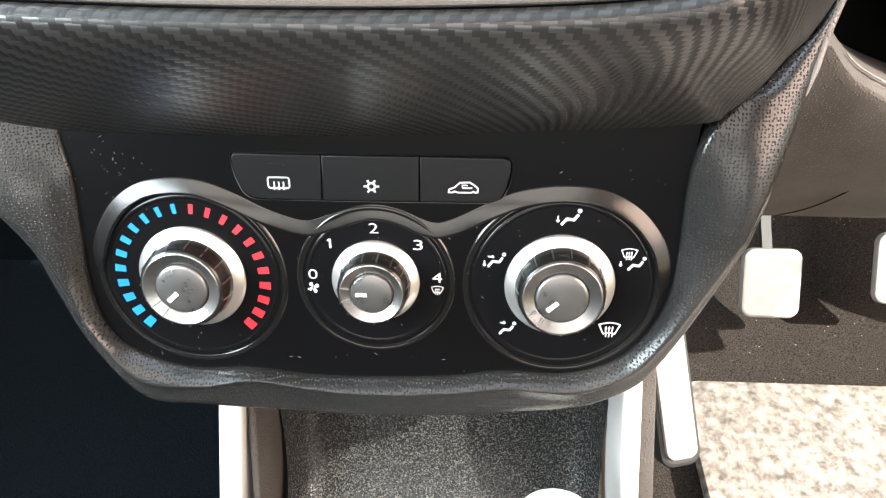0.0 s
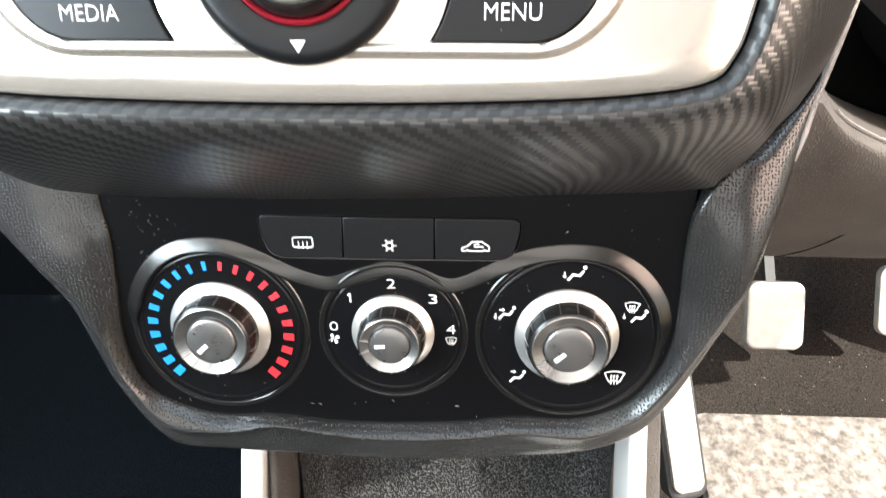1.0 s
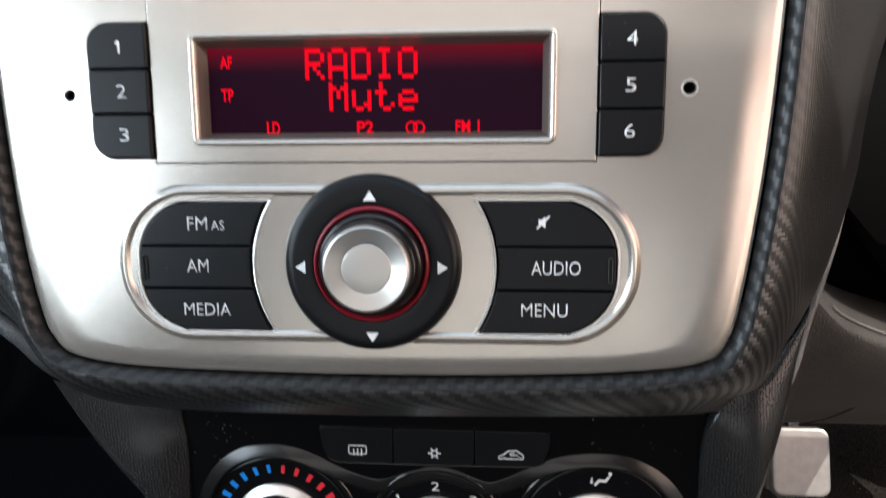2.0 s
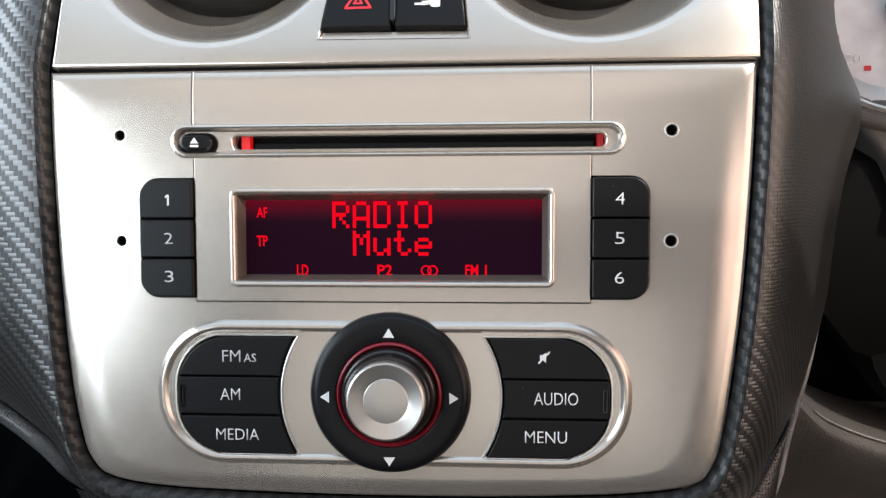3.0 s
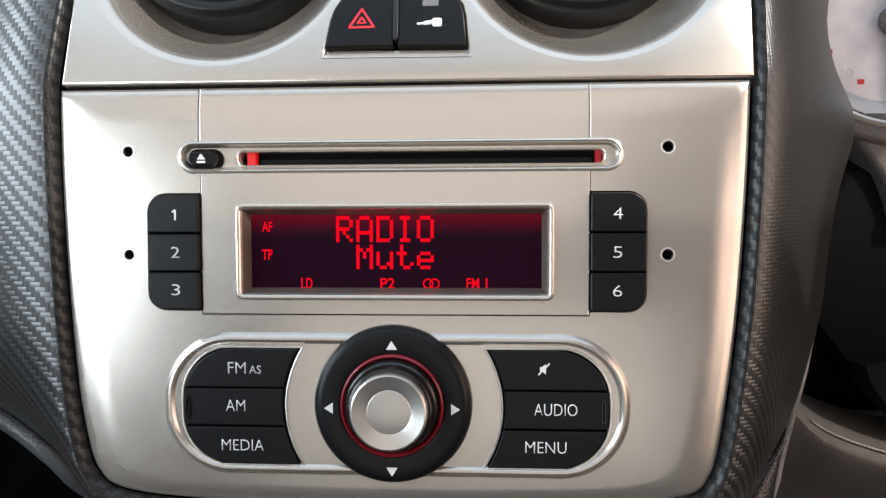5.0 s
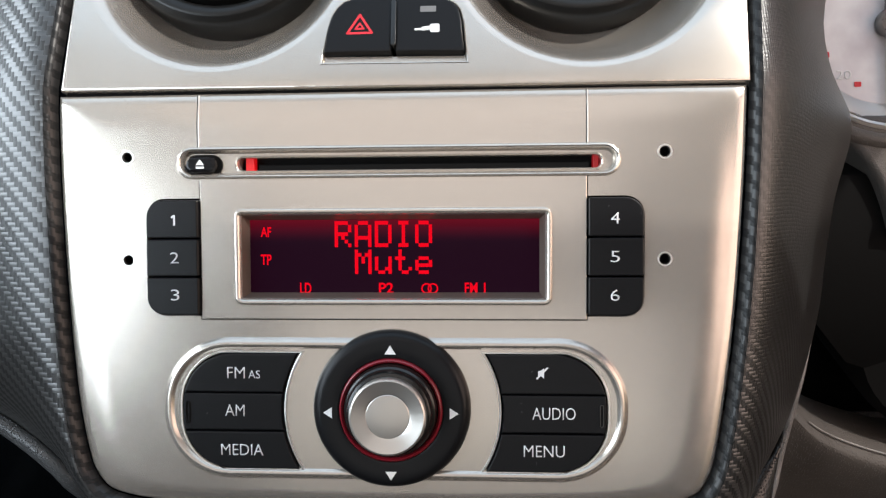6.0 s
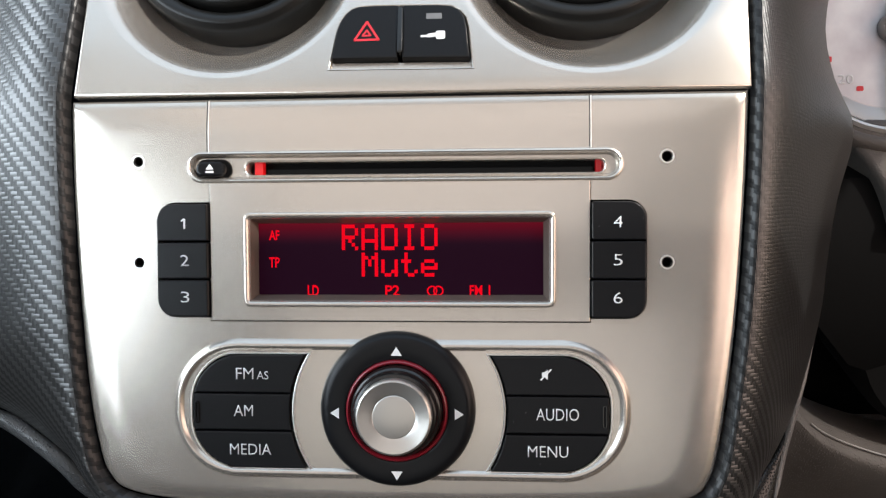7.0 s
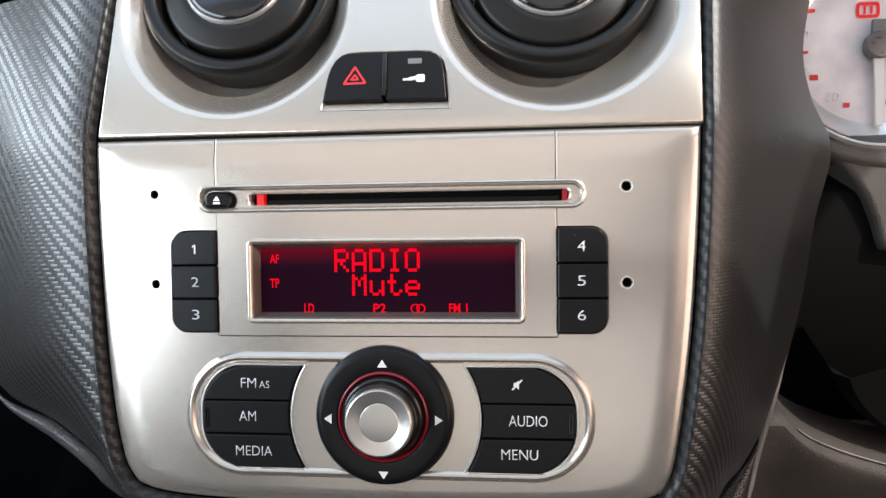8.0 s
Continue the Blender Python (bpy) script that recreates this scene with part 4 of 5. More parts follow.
for cx, tilt in ((-63.5, 5.0), (66.5, 0.0)):
    vent = thing("air_vent", VENTS, (cx, 8, 62), "round black air vent" + (" turned slightly aside" if tilt else ""), "air vent", "dashboard vents")
    bm = bmesh.new()
    lathe(bm, cx, 69.5, [(43.2, 20), (43.0, 9), (42.7, 7.2), (42.2, 6.2), (41.6, 5.9), (41.2, 5.2), (40.2, 4.6), (38.5, 4.7), (36.6, 5.6), (35.9, 6.6), (35.6, 12), (35.4, 30)], 96)
    part("ring", bm, VENT, vent, "matt black ring", smooth=50)
    bm = bmesh.new()
    lathe(bm, cx, 66.3, [(32.4, 24), (32.4, 9), (32.0, 6.9), (31.2, 6.0), (30.2, 5.6), (27.0, 4.7), (24.4, 3.7), (22.6, 3.4), (20.4, 4.4)], 96)
    bmesh.ops.rotate(bm, verts=bm.verts, cent=(cx, 20, 66.3), matrix=Matrix.Rotation(radians(-tilt), 3, "X"))
    part("cone", bm, VENT, vent, "black swivelling cone", smooth=40)
    bm = bmesh.new()
    lathe(bm, cx, 67.1, [(20.9, 6), (20.7, 2.9), (19.9, 2.0), (18.6, 1.6), (12, 0.4), (6, -0.2), (0, -0.4)], 64)
    bmesh.ops.rotate(bm, verts=bm.verts, cent=(cx, 20, 66.3), matrix=Matrix.Rotation(radians(-tilt), 3, "X"))
    part("hub", bm, HUB_GLOSS, vent, "glossy hub", smooth=40)
    bm = bmesh.new()
    lathe(bm, cx, 67.1, [(22.3, 4.6), (22.1, 2.9), (21.5, 2.3), (20.9, 2.5), (20.7, 3.2)], 64)
    bmesh.ops.rotate(bm, verts=bm.verts, cent=(cx, 20, 66.3), matrix=Matrix.Rotation(radians(-tilt), 3, "X"))
    part("hub_ring", bm, BRIGHT, vent, "bright ring", smooth=60)
    part("throat", lathe(bmesh.new(), cx, 67.0, [(46, 30), (0, 30)], 48), VOID, vent, "dark duct")

switches = thing("switch_block", VENTS, (1, 2, 8), "black hazard and door-lock switch block", "switch block")
bm = bmesh.new()
sweep(bm, block, [(-0.3, 0.2), (0.1, -0.25), (0.5, -0.1), (0.8, 1.0), (0.8, 9)])
part("recess", bm, SILVER, switches, "silver recess edge", smooth=60)
part("backing", slab(bmesh.new(), offset(block, 0.7), 5.0, 9, 0.1), VOID, switches)
left_key = [(-22.4, 10.9), (-21, 20.8), (-19.8, 24.8), (-18, 27.6), (-15.8, 29.5), (-13.2, 30.3), (0.4, 30.4), (0.4, 10.9)]
right_key = [(2.0, 10.9), (2.0, 30.4), (13.8, 30.3), (18.4, 29.9), (21.3, 28.4), (23.3, 25.8), (24.2, 21.8), (25.2, 10.6)]
lk = part("hazard_button", slab(bmesh.new(), left_key, -1.6, 6, 0.6), BUTTON, switches, "black hazard switch", smooth=40)
rk = part("lock_button", slab(bmesh.new(), right_key, -1.6, 6, 0.6), BUTTON, switches, "black door-lock switch", smooth=40)
part("divider", slab(bmesh.new(), rrect(0.25, 2.15, 12.4, 29.4, 0.8, 4), -2.5, 5, 0.5), DIAL_BEAD, switches, "raised divider rib")
part("sill", slab(bmesh.new(), [(-23.6, 7.8), (26.2, 7.5), (25.4, 10.4), (-22.8, 10.7)], 1.5, 6, 0.3), SILVER, switches, "silver sill")
bm = bmesh.new()
tri = [(-15.2, 17.2), (-5.6, 17.3), (-10.4, 24.9)]
for d, w in ((0.35, 0.75), (2.0, 0.6)):
    stroke(bm, offset(tri, d), w, -1.72, -1.5, closed=True)
part("triangle", bm, RED, lk, "red warning triangles", smooth=0)
bm = bmesh.new()
flat(bm, rrect(13.6, 16.8, 17.4, 20.4, 0.6, 4), -1.72, -1.5)
stroke(bm, [(8.6, 18.5), (13.6, 18.7)], 0.7, -1.72, -1.5)
stroke(bm, [(11.2, 18.7), (13.6, 19.0)], 1.4, -1.72, -1.5)
part("key_sign", bm, WHITE, rk, "white key sign", smooth=0)
part("indicator", flat(bmesh.new(), rrect(10.2, 15.6, 24.9, 27.0, 0.2, 2), -1.68, -1.5), GREY_PRINT, rk, "grey indicator window", smooth=0)

# ---- heater controls ----
heater = thing("heater_controls", CLIMATE, (0, 0, -42), "black heater control panel with three rotary knobs", "heater panel")
face = smooth_loop(FACE, 6, closed=False)
dials = ((-71.0, 0.6, 20.9), (0.2, 0.3, 16.8), (69.6, 0.0, 20.6))
bm = bmesh.new()
row_cut = [(-49.4, 50.2), (-50.2, 48.6), (-49.9, 45), (-49.2, 41), (-47.6, 36.6), (-46.6, 34.9), (-45, 33.7), (-43, 32.9), (-41, 32.6), (0, 32.2), (44, 32.2), (45.8, 32.7), (47.2, 33.8), (49, 37), (50.2, 41), (50.6, 44), (50.6, 47.0), (50.2, 48.2), (49.3, 49.1), (48, 49.6)]
plate(bm, face, [row_cut] + [circle(x, z, r - 0.8, 64) for x, z, r in dials], 0, 4)
part("face", bm, PANEL, heater, "satin black face", smooth=25)
part("backing", slab(bmesh.new(), [(-110, -38), (110, -36), (112, 64), (-110, 64)], 5, 30, 1), VOID, heater, "dark backing")


def wave_ring(points, section, mat, name, label, closed=False, n=8, level=0.0):
    """A raised bead that follows a curve on the face; the section gives (offset to the left, y)."""
    pts = [Vector(p) for p in smooth_loop(points, n, closed=closed)]
    bm = bmesh.new()
    rows = []
    for k, p in enumerate(pts):
        if closed:
            d = pts[(k + 1) % len(pts)] - pts[k - 1]
        else:
            d = pts[min(k + 1, len(pts) - 1)] - pts[max(k - 1, 0)]
        d.normalize()
        s = Vector((-d.y, d.x))
        fade = 1.0 if closed else min(1.0, min(k, len(pts) - 1 - k) / 10)
        spread = max(fade, 0.15)
        if level:  # sinks into the face between the dials
            fade *= level + (1 - level) * min(1.0, max(0.0, (abs(p.x) - 34) / 28))
        rows.append([bm.verts.new((p.x + s.x * o * spread, y * fade, p.y + s.y * o * spread)) for o, y in section])
    pairs = list(zip(rows, rows[1:])) + ([(rows[-1], rows[0])] if closed else [])
    for a, b in pairs:
        bridge(bm, a, b, closed=False)
    return part(name, bm, mat, heater, label, smooth=60)


# the long bright crest that flows over the three dials
crest = [(-107.0, -2), (-106.6, 8), (-102.5, 19), (-95, 29), (-85, 35.4), (-74.2, 37.4), (-63, 36.6), (-52, 32), (-43.7, 27.6), (-33.6, 23.4), (-24.2, 21.4), (-14.4, 24.2), (-1.6, 27.9), (8.7, 26.6), (21, 21.6), (29.4, 22.5), (43.7, 29.4),
         (55.8, 34.3), (69.7, 36.2), (84, 34.2), (96, 27.0), (104.4, 16.0), (107.6, 4.5), (107.2, -4)]
wave_ring(crest, [(3.2, 0.1), (2.9, -0.2), (2.4, -0.45), (0.0, -1.3), (-2.0, -2.0), (-2.6, -2.1), (-3.0, -1.7), (-3.2, 0.1)], DARK_METAL, "crest", "satin metal-look crest over the dials", level=0.3)
for cx, cz, r in ((-71.0, 0.3, 36.0), (0.2, 0.3, 29.2), (70.2, -0.3, 35.8)):
    bm = lathe(bmesh.new(), cx, cz, [(r + 1.3, 0.1), (r + 0.9, -0.35), (r + 0.4, -0.55), (r - 0.1, -0.4), (r - 0.5, -0.3), (r - 0.9, -0.4), (r - 1.3, 0.1)], 96)
    part("dial_bead", bm, DIAL_BEAD, heater, "thin glossy bead round the dial", smooth=60)
    # polished black dish round each knob
    bm = bmesh.new()
    rr = r - 2.2
    lathe(bm, cx, cz, [(rr, -0.05), (rr - 0.5, -0.35), (rr - 1.4, -0.25), (rr - 2, -0.12)], 72)
    part("dial_rim", bm, GLOSS, heater, "", smooth=60)
    bm = bmesh.new()
    lathe(bm, cx, cz, [(rr - 2, -0.12), (20.9 if r > 30 else 16.6, -0.12)], 72)
    part("dial_face", bm, GLOSS, heater, "gloss black dial face", smooth=60)

for (cx, cz, r), angle, name in zip(dials, (222, 182, 222), ("temperature_knob", "fan_knob", "air_knob")):
    s = r / 20.8
    kn = part(name, lathe(bmesh.new(), cx, cz, [(17.0 * s, 0), (16.9 * s, -3.2), (16.3 * s, -8), (15.7 * s, -10.6), (15.3 * s, -11.3), (14.6 * s, -11.6)], 72), SMOKE, heater, "ribbed smoked knob with a silver base ring", smooth=40)
    part("base_ring", lathe(bmesh.new(), cx, cz, [(r, 1.5), (r, -0.5), (r - 0.25, -0.9), (r - 0.6, -1.15), (17.2 * s, -3.3), (16.9 * s, -3.4), (16.8 * s, 0)], 72), BRIGHT, kn, "bright silver base ring", smooth=30)
    for a in range(0, 360, 24):
        c, sn = math.cos(radians(a + 8)), math.sin(radians(a + 8))
        bm = bmesh.new()
        rows = []
        for rad, y in ((16.85 * s, -3.6), (16.35 * s, -8), (15.75 * s, -10.8)):
            rows.append([bm.verts.new((cx + (rad + e) * c - w * sn, y, cz + (rad + e) * sn + w * c)) for w, e in ((-0.28, -0.1), (-0.2, 0.22), (0.2, 0.22), (0.28, -0.1))])
        for q, w in zip(rows, rows[1:]):
            bridge(bm, q, w, closed=False)
        part("rib", bm, BRUSHED, kn, "", smooth=0)
    part("face_ring", lathe(bmesh.new(), cx, cz, [(14.8 * s, -11.2), (14.6 * s, -11.7), (14.2 * s, -11.85), (10.2 * s, -10.5), (9.9 * s, -10.1)], 72), FACE_METAL, kn, "dished satin metal ring", smooth=30)
    capn = part("cap", lathe(bmesh.new(), cx, cz, [(9.7 * s, -9.5), (9.6 * s, -10.9), (9.3 * s, -11.3), (8.5 * s, -11.5), (5 * s, -11.8), (0, -11.9)], 72), BRUSHED, kn, "domed grey cap", smooth=40)
    c, sn = math.cos(radians(angle)), math.sin(radians(angle))
    bm = bmesh.new()
    stroke(bm, [(cx + 2.6 * s * c, cz + 2.6 * s * sn), (cx + 6.6 * s * c, cz + 6.6 * s * sn)], 1.7 * s, -12.05, -11.2)
    part("pointer", bm, WHITE, capn, "white pointer", smooth=0)
    bm = bmesh.new()
    for off in (-11, 11) if r > 18 else (-14, 14):
        c2, s2 = math.cos(radians(angle + off)), math.sin(radians(angle + off))
        stroke(bm, [(cx + 10.6 * s * c2, cz + 10.6 * s * s2), (cx + 14.4 * s * c2, cz + 14.4 * s * s2)], 0.35, -11.95, -10.9)
    part("mark", bm, GREY_PRINT, kn, "", smooth=0)

# printed scale of the temperature dial: cold marks blue, warm marks red, growing towards the ends
for k in range(11):
    for sgn, mat, nm in ((-1, BLUE, "cold_mark"), (1, RED, "warm_mark")):
        a = radians(90 - sgn * (6.6 + 12.75 * k) if k else 90 - sgn * 6.6)
        w = 0.75 + 0.085 * k
        lo, hi = 28.2 - 1.9 - 0.03 * k, 28.2 + 1.9 + 0.05 * k
        c, s = math.cos(a), math.sin(a)
        cx, cz = -71.0, 0.4
        loop = [(cx + q * c - e * s, cz + q * s + e * c) for q, e in ((lo, -w), (hi, -w * 1.15), (hi, w * 1.15), (lo, w))]
        part(nm, flat(bmesh.new(), loop, -0.3, -0.1), mat, heater, "blue cold mark" if sgn < 0 else "red warm mark", smooth=0)
for text, x, z, w in (("0", -23.8, 2.8, 1.75), ("1", -16.5, 15.6, 1.0), ("2", 0.3, 21.9, 1.75), ("3", 16.7, 15.5, 1.75), ("4", 23.6, 2.2, 1.9)):
    part("numeral", lettering(text, x - w, x + w, z - 2.0, z + 2.0, -0.3), WHITE, heater, "white numeral", smooth=0)


def print_part(name, bm, label, mat=None):
    return part(name, bm, mat or WHITE, heater, label, smooth=0)


# fan sign
bm = bmesh.new()
for a in range(20, 380, 90):
    c, s = math.cos(radians(a)), math.sin(radians(a))
    flat(bm, [(-24.1 + x * c - z * s, -2.9 + x * s + z * c) for x, z in ((0.2, 0), (1.0, -0.35), (2.1, -0.5), (2.4, 0.2), (2.0, 0.95), (1.2, 0.95))], -0.3, -0.1)
print_part("fan_sign", bm, "white fan sign")


def screen_sign(bm, x, z, s, front=-0.3):
    """A windscreen shape with three rising arrows."""
    top = [(x + s * (-1 + 2 * i / 8), z + s * (0.55 + 0.22 * math.sin(math.pi * i / 8))) for i in range(9)]
    bot = [(x + s * (0.55 - 1.1 * i / 6), z + s * (-0.45 + 0.12 * math.sin(math.pi * i / 6))) for i in range(7)]
    stroke(bm, top + bot, 0.13 * s, front, front + 0.2, closed=True)
    for dx in (-0.3, 0, 0.3):
        stroke(bm, [(x + s * (dx + 0.04 * math.sin(k * 1.6)), z + s * (-0.75 + 0.2 * k)) for k in range(6)], 0.10 * s, front, front + 0.2)
        flat(bm, [(x + s * (dx - 0.13), z + s * 0.1), (x + s * (dx + 0.13), z + s * 0.1), (x + s * dx, z + s * 0.42)], front, front + 0.2)
    return bm


def seat_sign(bm, x, z, s, front=-0.3):
    """A reclining seat shape with a round headrest."""
    stroke(bm, [(x - 1.0 * s, z - 0.75 * s), (x - 0.45 * s, z - 0.1 * s), (x + 0.35 * s, z - 0.2 * s), (x + 0.75 * s, z + 0.35 * s)], 0.31 * s, front, front + 0.2)
    flat(bm, circle(x + 0.95 * s, z + 0.85 * s, 0.26 * s, 12), front, front + 0.2)
    return bm


def arrow(bm, x, z, dx, dz, s, front=-0.3):
    a, b = Vector((x - dx * s, z - dz * s)), Vector((x + dx * s, z + dz * s))
    d = (b - a).normalized()
    p = Vector((-d.y, d.x))
    stroke(bm, [tuple(a), tuple(b - d * 0.4 * s)], 0.45 * s, front, front + 0.2)
    flat(bm, [tuple(b + d * 0.35 * s), tuple(b - d * 0.55 * s + p * 0.75 * s), tuple(b - d * 0.55 * s - p * 0.75 * s)], front, front + 0.2)
    return bm


print_part("demist_sign", screen_sign(bmesh.new(), 23.7, -3.1, 2.3), "white windscreen sign")
print_part("face_feet_sign", arrow(arrow(seat_sign(bmesh.new(), 45.8, 9.8, 2.9), 41.4, 8.6, 0, -0.9, 1.1), 43.8, 11.3, 0.9, 0, 1.0), "white seat sign with two arrows")
print_part("feet_sign", arrow(seat_sign(bmesh.new(), 72.2, 27.0, 3.2), 67.6, 26.6, 0, -0.9, 1.2), "white seat sign with one arrow")
print_part("face_sign", arrow(seat_sign(bmesh.new(), 50.6, -19.0, 2.8), 48.8, -16.4, 0.9, 0, 1.0), "white seat sign with one arrow")
bm = screen_sign(bmesh.new(), 94.2, 13.2, 2.9)
print_part("screen_feet_sign", arrow(seat_sign(bm, 97.2, 9.2, 2.8), 91.4, 9.4, 0.0, -0.9, 1.0), "white windscreen and seat sign")
print_part("screen_sign", screen_sign(bmesh.new(), 89.6, -18.4, 4.0), "white windscreen sign")

# push buttons above the fan dial
groups = ([(-49.6, 48.2), (-49.4, 45.5), (-48.6, 40.6), (-47.1, 36.8), (-46, 35.2), (-44.4, 34.2), (-42.6, 33.5), (-40.8, 33.2), (-17.9, 32.9), (-17.3, 49.6), (-47.8, 50.1), (-49, 49.6)],
          [(-17.5, 32.9), (17.5, 32.8), (17.7, 49.3), (-16.9, 49.6)],
          [(17.9, 32.8), (43.8, 32.8), (46.6, 34), (48.4, 37.2), (50.0, 44), (50.0, 47.4), (49.2, 48.4), (47.8, 49.0), (18.1, 49.3)])
pushes = [part("push_button", slab(bmesh.new(), g, -1.3, 5, 0.4), BUTTON, heater, "black push button", smooth=40) for g in groups]
bm = bmesh.new()
sweep(bm, row_cut, [(-0.4, 0.05), (-0.15, -0.4), (0.1, -0.35), (0.25, 0.8)])
part("button_rim", bm, DIAL_BEAD, heater, "", smooth=60)
for x, z in ((-33.6, 45.8), (0.4, 44.6), (33.6, 44.4)):
    part("indicator", flat(bmesh.new(), rrect(x - 2.8, x + 2.8, z - 0.7, z + 0.7, 0.1, 2), -1.36, -1.2), BUTTON, pushes[(-33.6, 0.4, 33.6).index(x)], "dark indicator window", smooth=0)
bm = bmesh.new()
stroke(bm, rrect(-37.0, -29.2, 37.4, 41.4, 0.9, 4), 0.5, -1.42, -1.2, closed=True)
for dx in (-1.7, 0, 1.7):
    stroke(bm, [(-33.1 + dx, 36.8), (-33.2 + dx, 37.8), (-33.0 + dx, 38.6), (-33.1 + dx, 39.6)], 0.45, -1.42, -1.2)
part("rear_window_sign", bm, WHITE, pushes[0], "white heated rear window sign", smooth=0)
bm = bmesh.new()
stroke(bm, circle(0.5, 38.4, 1.3, 12), 0.7, -1.42, -1.2, closed=True)
for a in range(0, 360, 60):
    c, s = math.cos(radians(a)), math.sin(radians(a))
    stroke(bm, [(0.5 + 1.5 * c, 38.4 + 1.5 * s), (0.5 + 2.3 * c, 38.4 + 2.3 * s)], 0.6, -1.42, -1.2)
    for q in (-30, 30):
        c2, s2 = math.cos(radians(a + q)), math.sin(radians(a + q))
        stroke(bm, [(0.5 + 1.9 * c, 38.4 + 1.9 * s), (0.5 + 2.3 * c + 0.4 * c2, 38.4 + 2.1 * s + 0.4 * s2)], 0.35, -1.42, -1.2)
part("snowflake_sign", bm, WHITE, pushes[1], "white snowflake sign", smooth=0)
bm = bmesh.new()
stroke(bm, [(28.2, 36.6), (28.3, 37.6), (30.4, 38.5), (32.2, 40.2), (35.8, 40.3), (37.6, 39.0), (38.6, 38.2), (38.5, 36.6), (37.6, 36.5), (37.0, 37.0), (36.2, 36.5), (31.2, 36.5), (30.4, 37.0), (29.6, 36.5)], 0.5, -1.42, -1.2, closed=True)
stroke(bm, [(34.8, 39.2), (33.2, 39.2), (33.0, 38.7), (33.2, 38.2), (36.4, 38.2)], 0.45, -1.42, -1.2)
part("recirculation_sign", bm, WHITE, pushes[2], "white car outline sign", smooth=0)

# dust and lint caught on the heater panel
rng = random.Random(7)
bm = bmesh.new()
for cx, cz, sx, sz, n in ((-96, 46, 7, 6, 16), (-88, 40, 10, 6, 8), (34, 8, 6, 9, 14), (-30, 12, 5, 8, 8), (-60, 33, 20, 5, 8), (45, 26, 10, 5, 6), (100, 44, 6, 8, 4), (-5, -34, 40, 4, 8), (-70, -30, 18, 5, 8), (70, 12, 20, 16, 10), (60, 45, 20, 8, 4)):
    for _ in range(n):
        x, z, a = rng.gauss(cx, sx), rng.gauss(cz, sz), rng.uniform(0, 6.3)
        size, bend = rng.choice((0.15, 0.2, 0.25, 0.3, 0.35, 0.7)), rng.uniform(-0.6, 0.6)
        pts = [(x, z), (x + size * math.cos(a), z + size * math.sin(a)), (x + size * (math.cos(a) + math.cos(a + bend)), z + size * (math.sin(a) + math.sin(a + bend)))]
        stroke(bm, pts, rng.uniform(0.06, 0.13), -0.36, -0.2)
tagged(part("dust", bm, DUST, heater, "pale dust and lint", smooth=0), kind="stuff")

# ---- console below the heater controls: open bin between two silver bars ----
console = thing("centre_console", CLIMATE, (20, 60, -250), "dark plastic console bin between silver side bars", "console")
bm = bmesh.new()
prof = [(50, -40), (72, -62), (86, -100), (88, -150), (70, -200), (40, -240), (-60, -256)]
rows = []
for k in range(31):
    x = -66 + 172 * k / 30
    bulge = 6 * (1 - ((x - 20) / 86) ** 2)
    side = max(0.0, abs(x - 20) - 74) / 12
    rows.append([bm.verts.new((x, y - bulge - 22 * side ** 2, z)) for y, z in smooth_loop(prof, 5, closed=False)])
for a, b in zip(rows, rows[1:]):
    bridge(bm, a, b, closed=False)
part("bin", bm, BIN, console, "dark textured bin wall, its glints in the colour", smooth=50)
for x0, x1, lean in ((-79, -67.5, -7.5), (103.3, 112, 4.2)):
    bm = bmesh.new()
    loop = rrect(x0, x1, 25, 84, 2.2, 5)
    rings = []
    for z in (-52, -70, -140, -220, -262):
        sh = lean * (-60 - z) / 60
        rings.append([bm.verts.new((x + sh, z_y, z)) for x, z_y in loop])
    for a, b in zip(rings, rings[1:]):
        bridge(bm, a, b)
    part("side_bar", bm, PAINT, console, "silver painted side bar", smooth=40)
    bm = bmesh.new()
    loop = rrect(*((x1 - 0.5, x1 + 3.5) if x0 < 0 else (x1 - 0.5, x1 + 7.0)), 30, 88, 1.5, 3)
    rings = []
    for z in (-52, -70, -140, -220, -262):
        sh = lean * (-60 - z) / 60 * (0.5 if x0 < 0 else 1.2)
        rings.append([bm.verts.new((x + sh, z_y, z)) for x, z_y in loop])
    for a, b in zip(rings, rings[1:]):
        bridge(bm, a, b)
    part("side_cheek", bm, BOLSTER, console, "grey-brown plastic cheek", smooth=40)
# a cup with an off-white lid stands in the bin
cup = thing("travel_cup", CLIMATE, (74, -6, -248), "cup with an off-white rounded lid standing in the console bin", "cup")
for name, profile, mat, label, lift in (("lid", [(17, 0), (17, -14), (16.2, -17), (14, -19), (9, -20), (0, -20.2)], CREAM, "off-white rounded lid", -123),
                                        ("body", [(0, 125), (12.5, 125), (13.5, 122), (15.5, 2), (16.2, -2), (16.2, -6)], TRIM_DARK, "dark cup body", -123)):
    bm = lathe(bmesh.new(), 0, 0, profile, 40)
    bmesh.ops.rotate(bm, verts=bm.verts, cent=(0, 0, 0), matrix=Matrix.Rotation(radians(-90), 3, "X"))
    bmesh.ops.translate(bm, verts=bm.verts, vec=(74, -6, lift))
    part(name, bm, mat, cup, label, smooth=40)

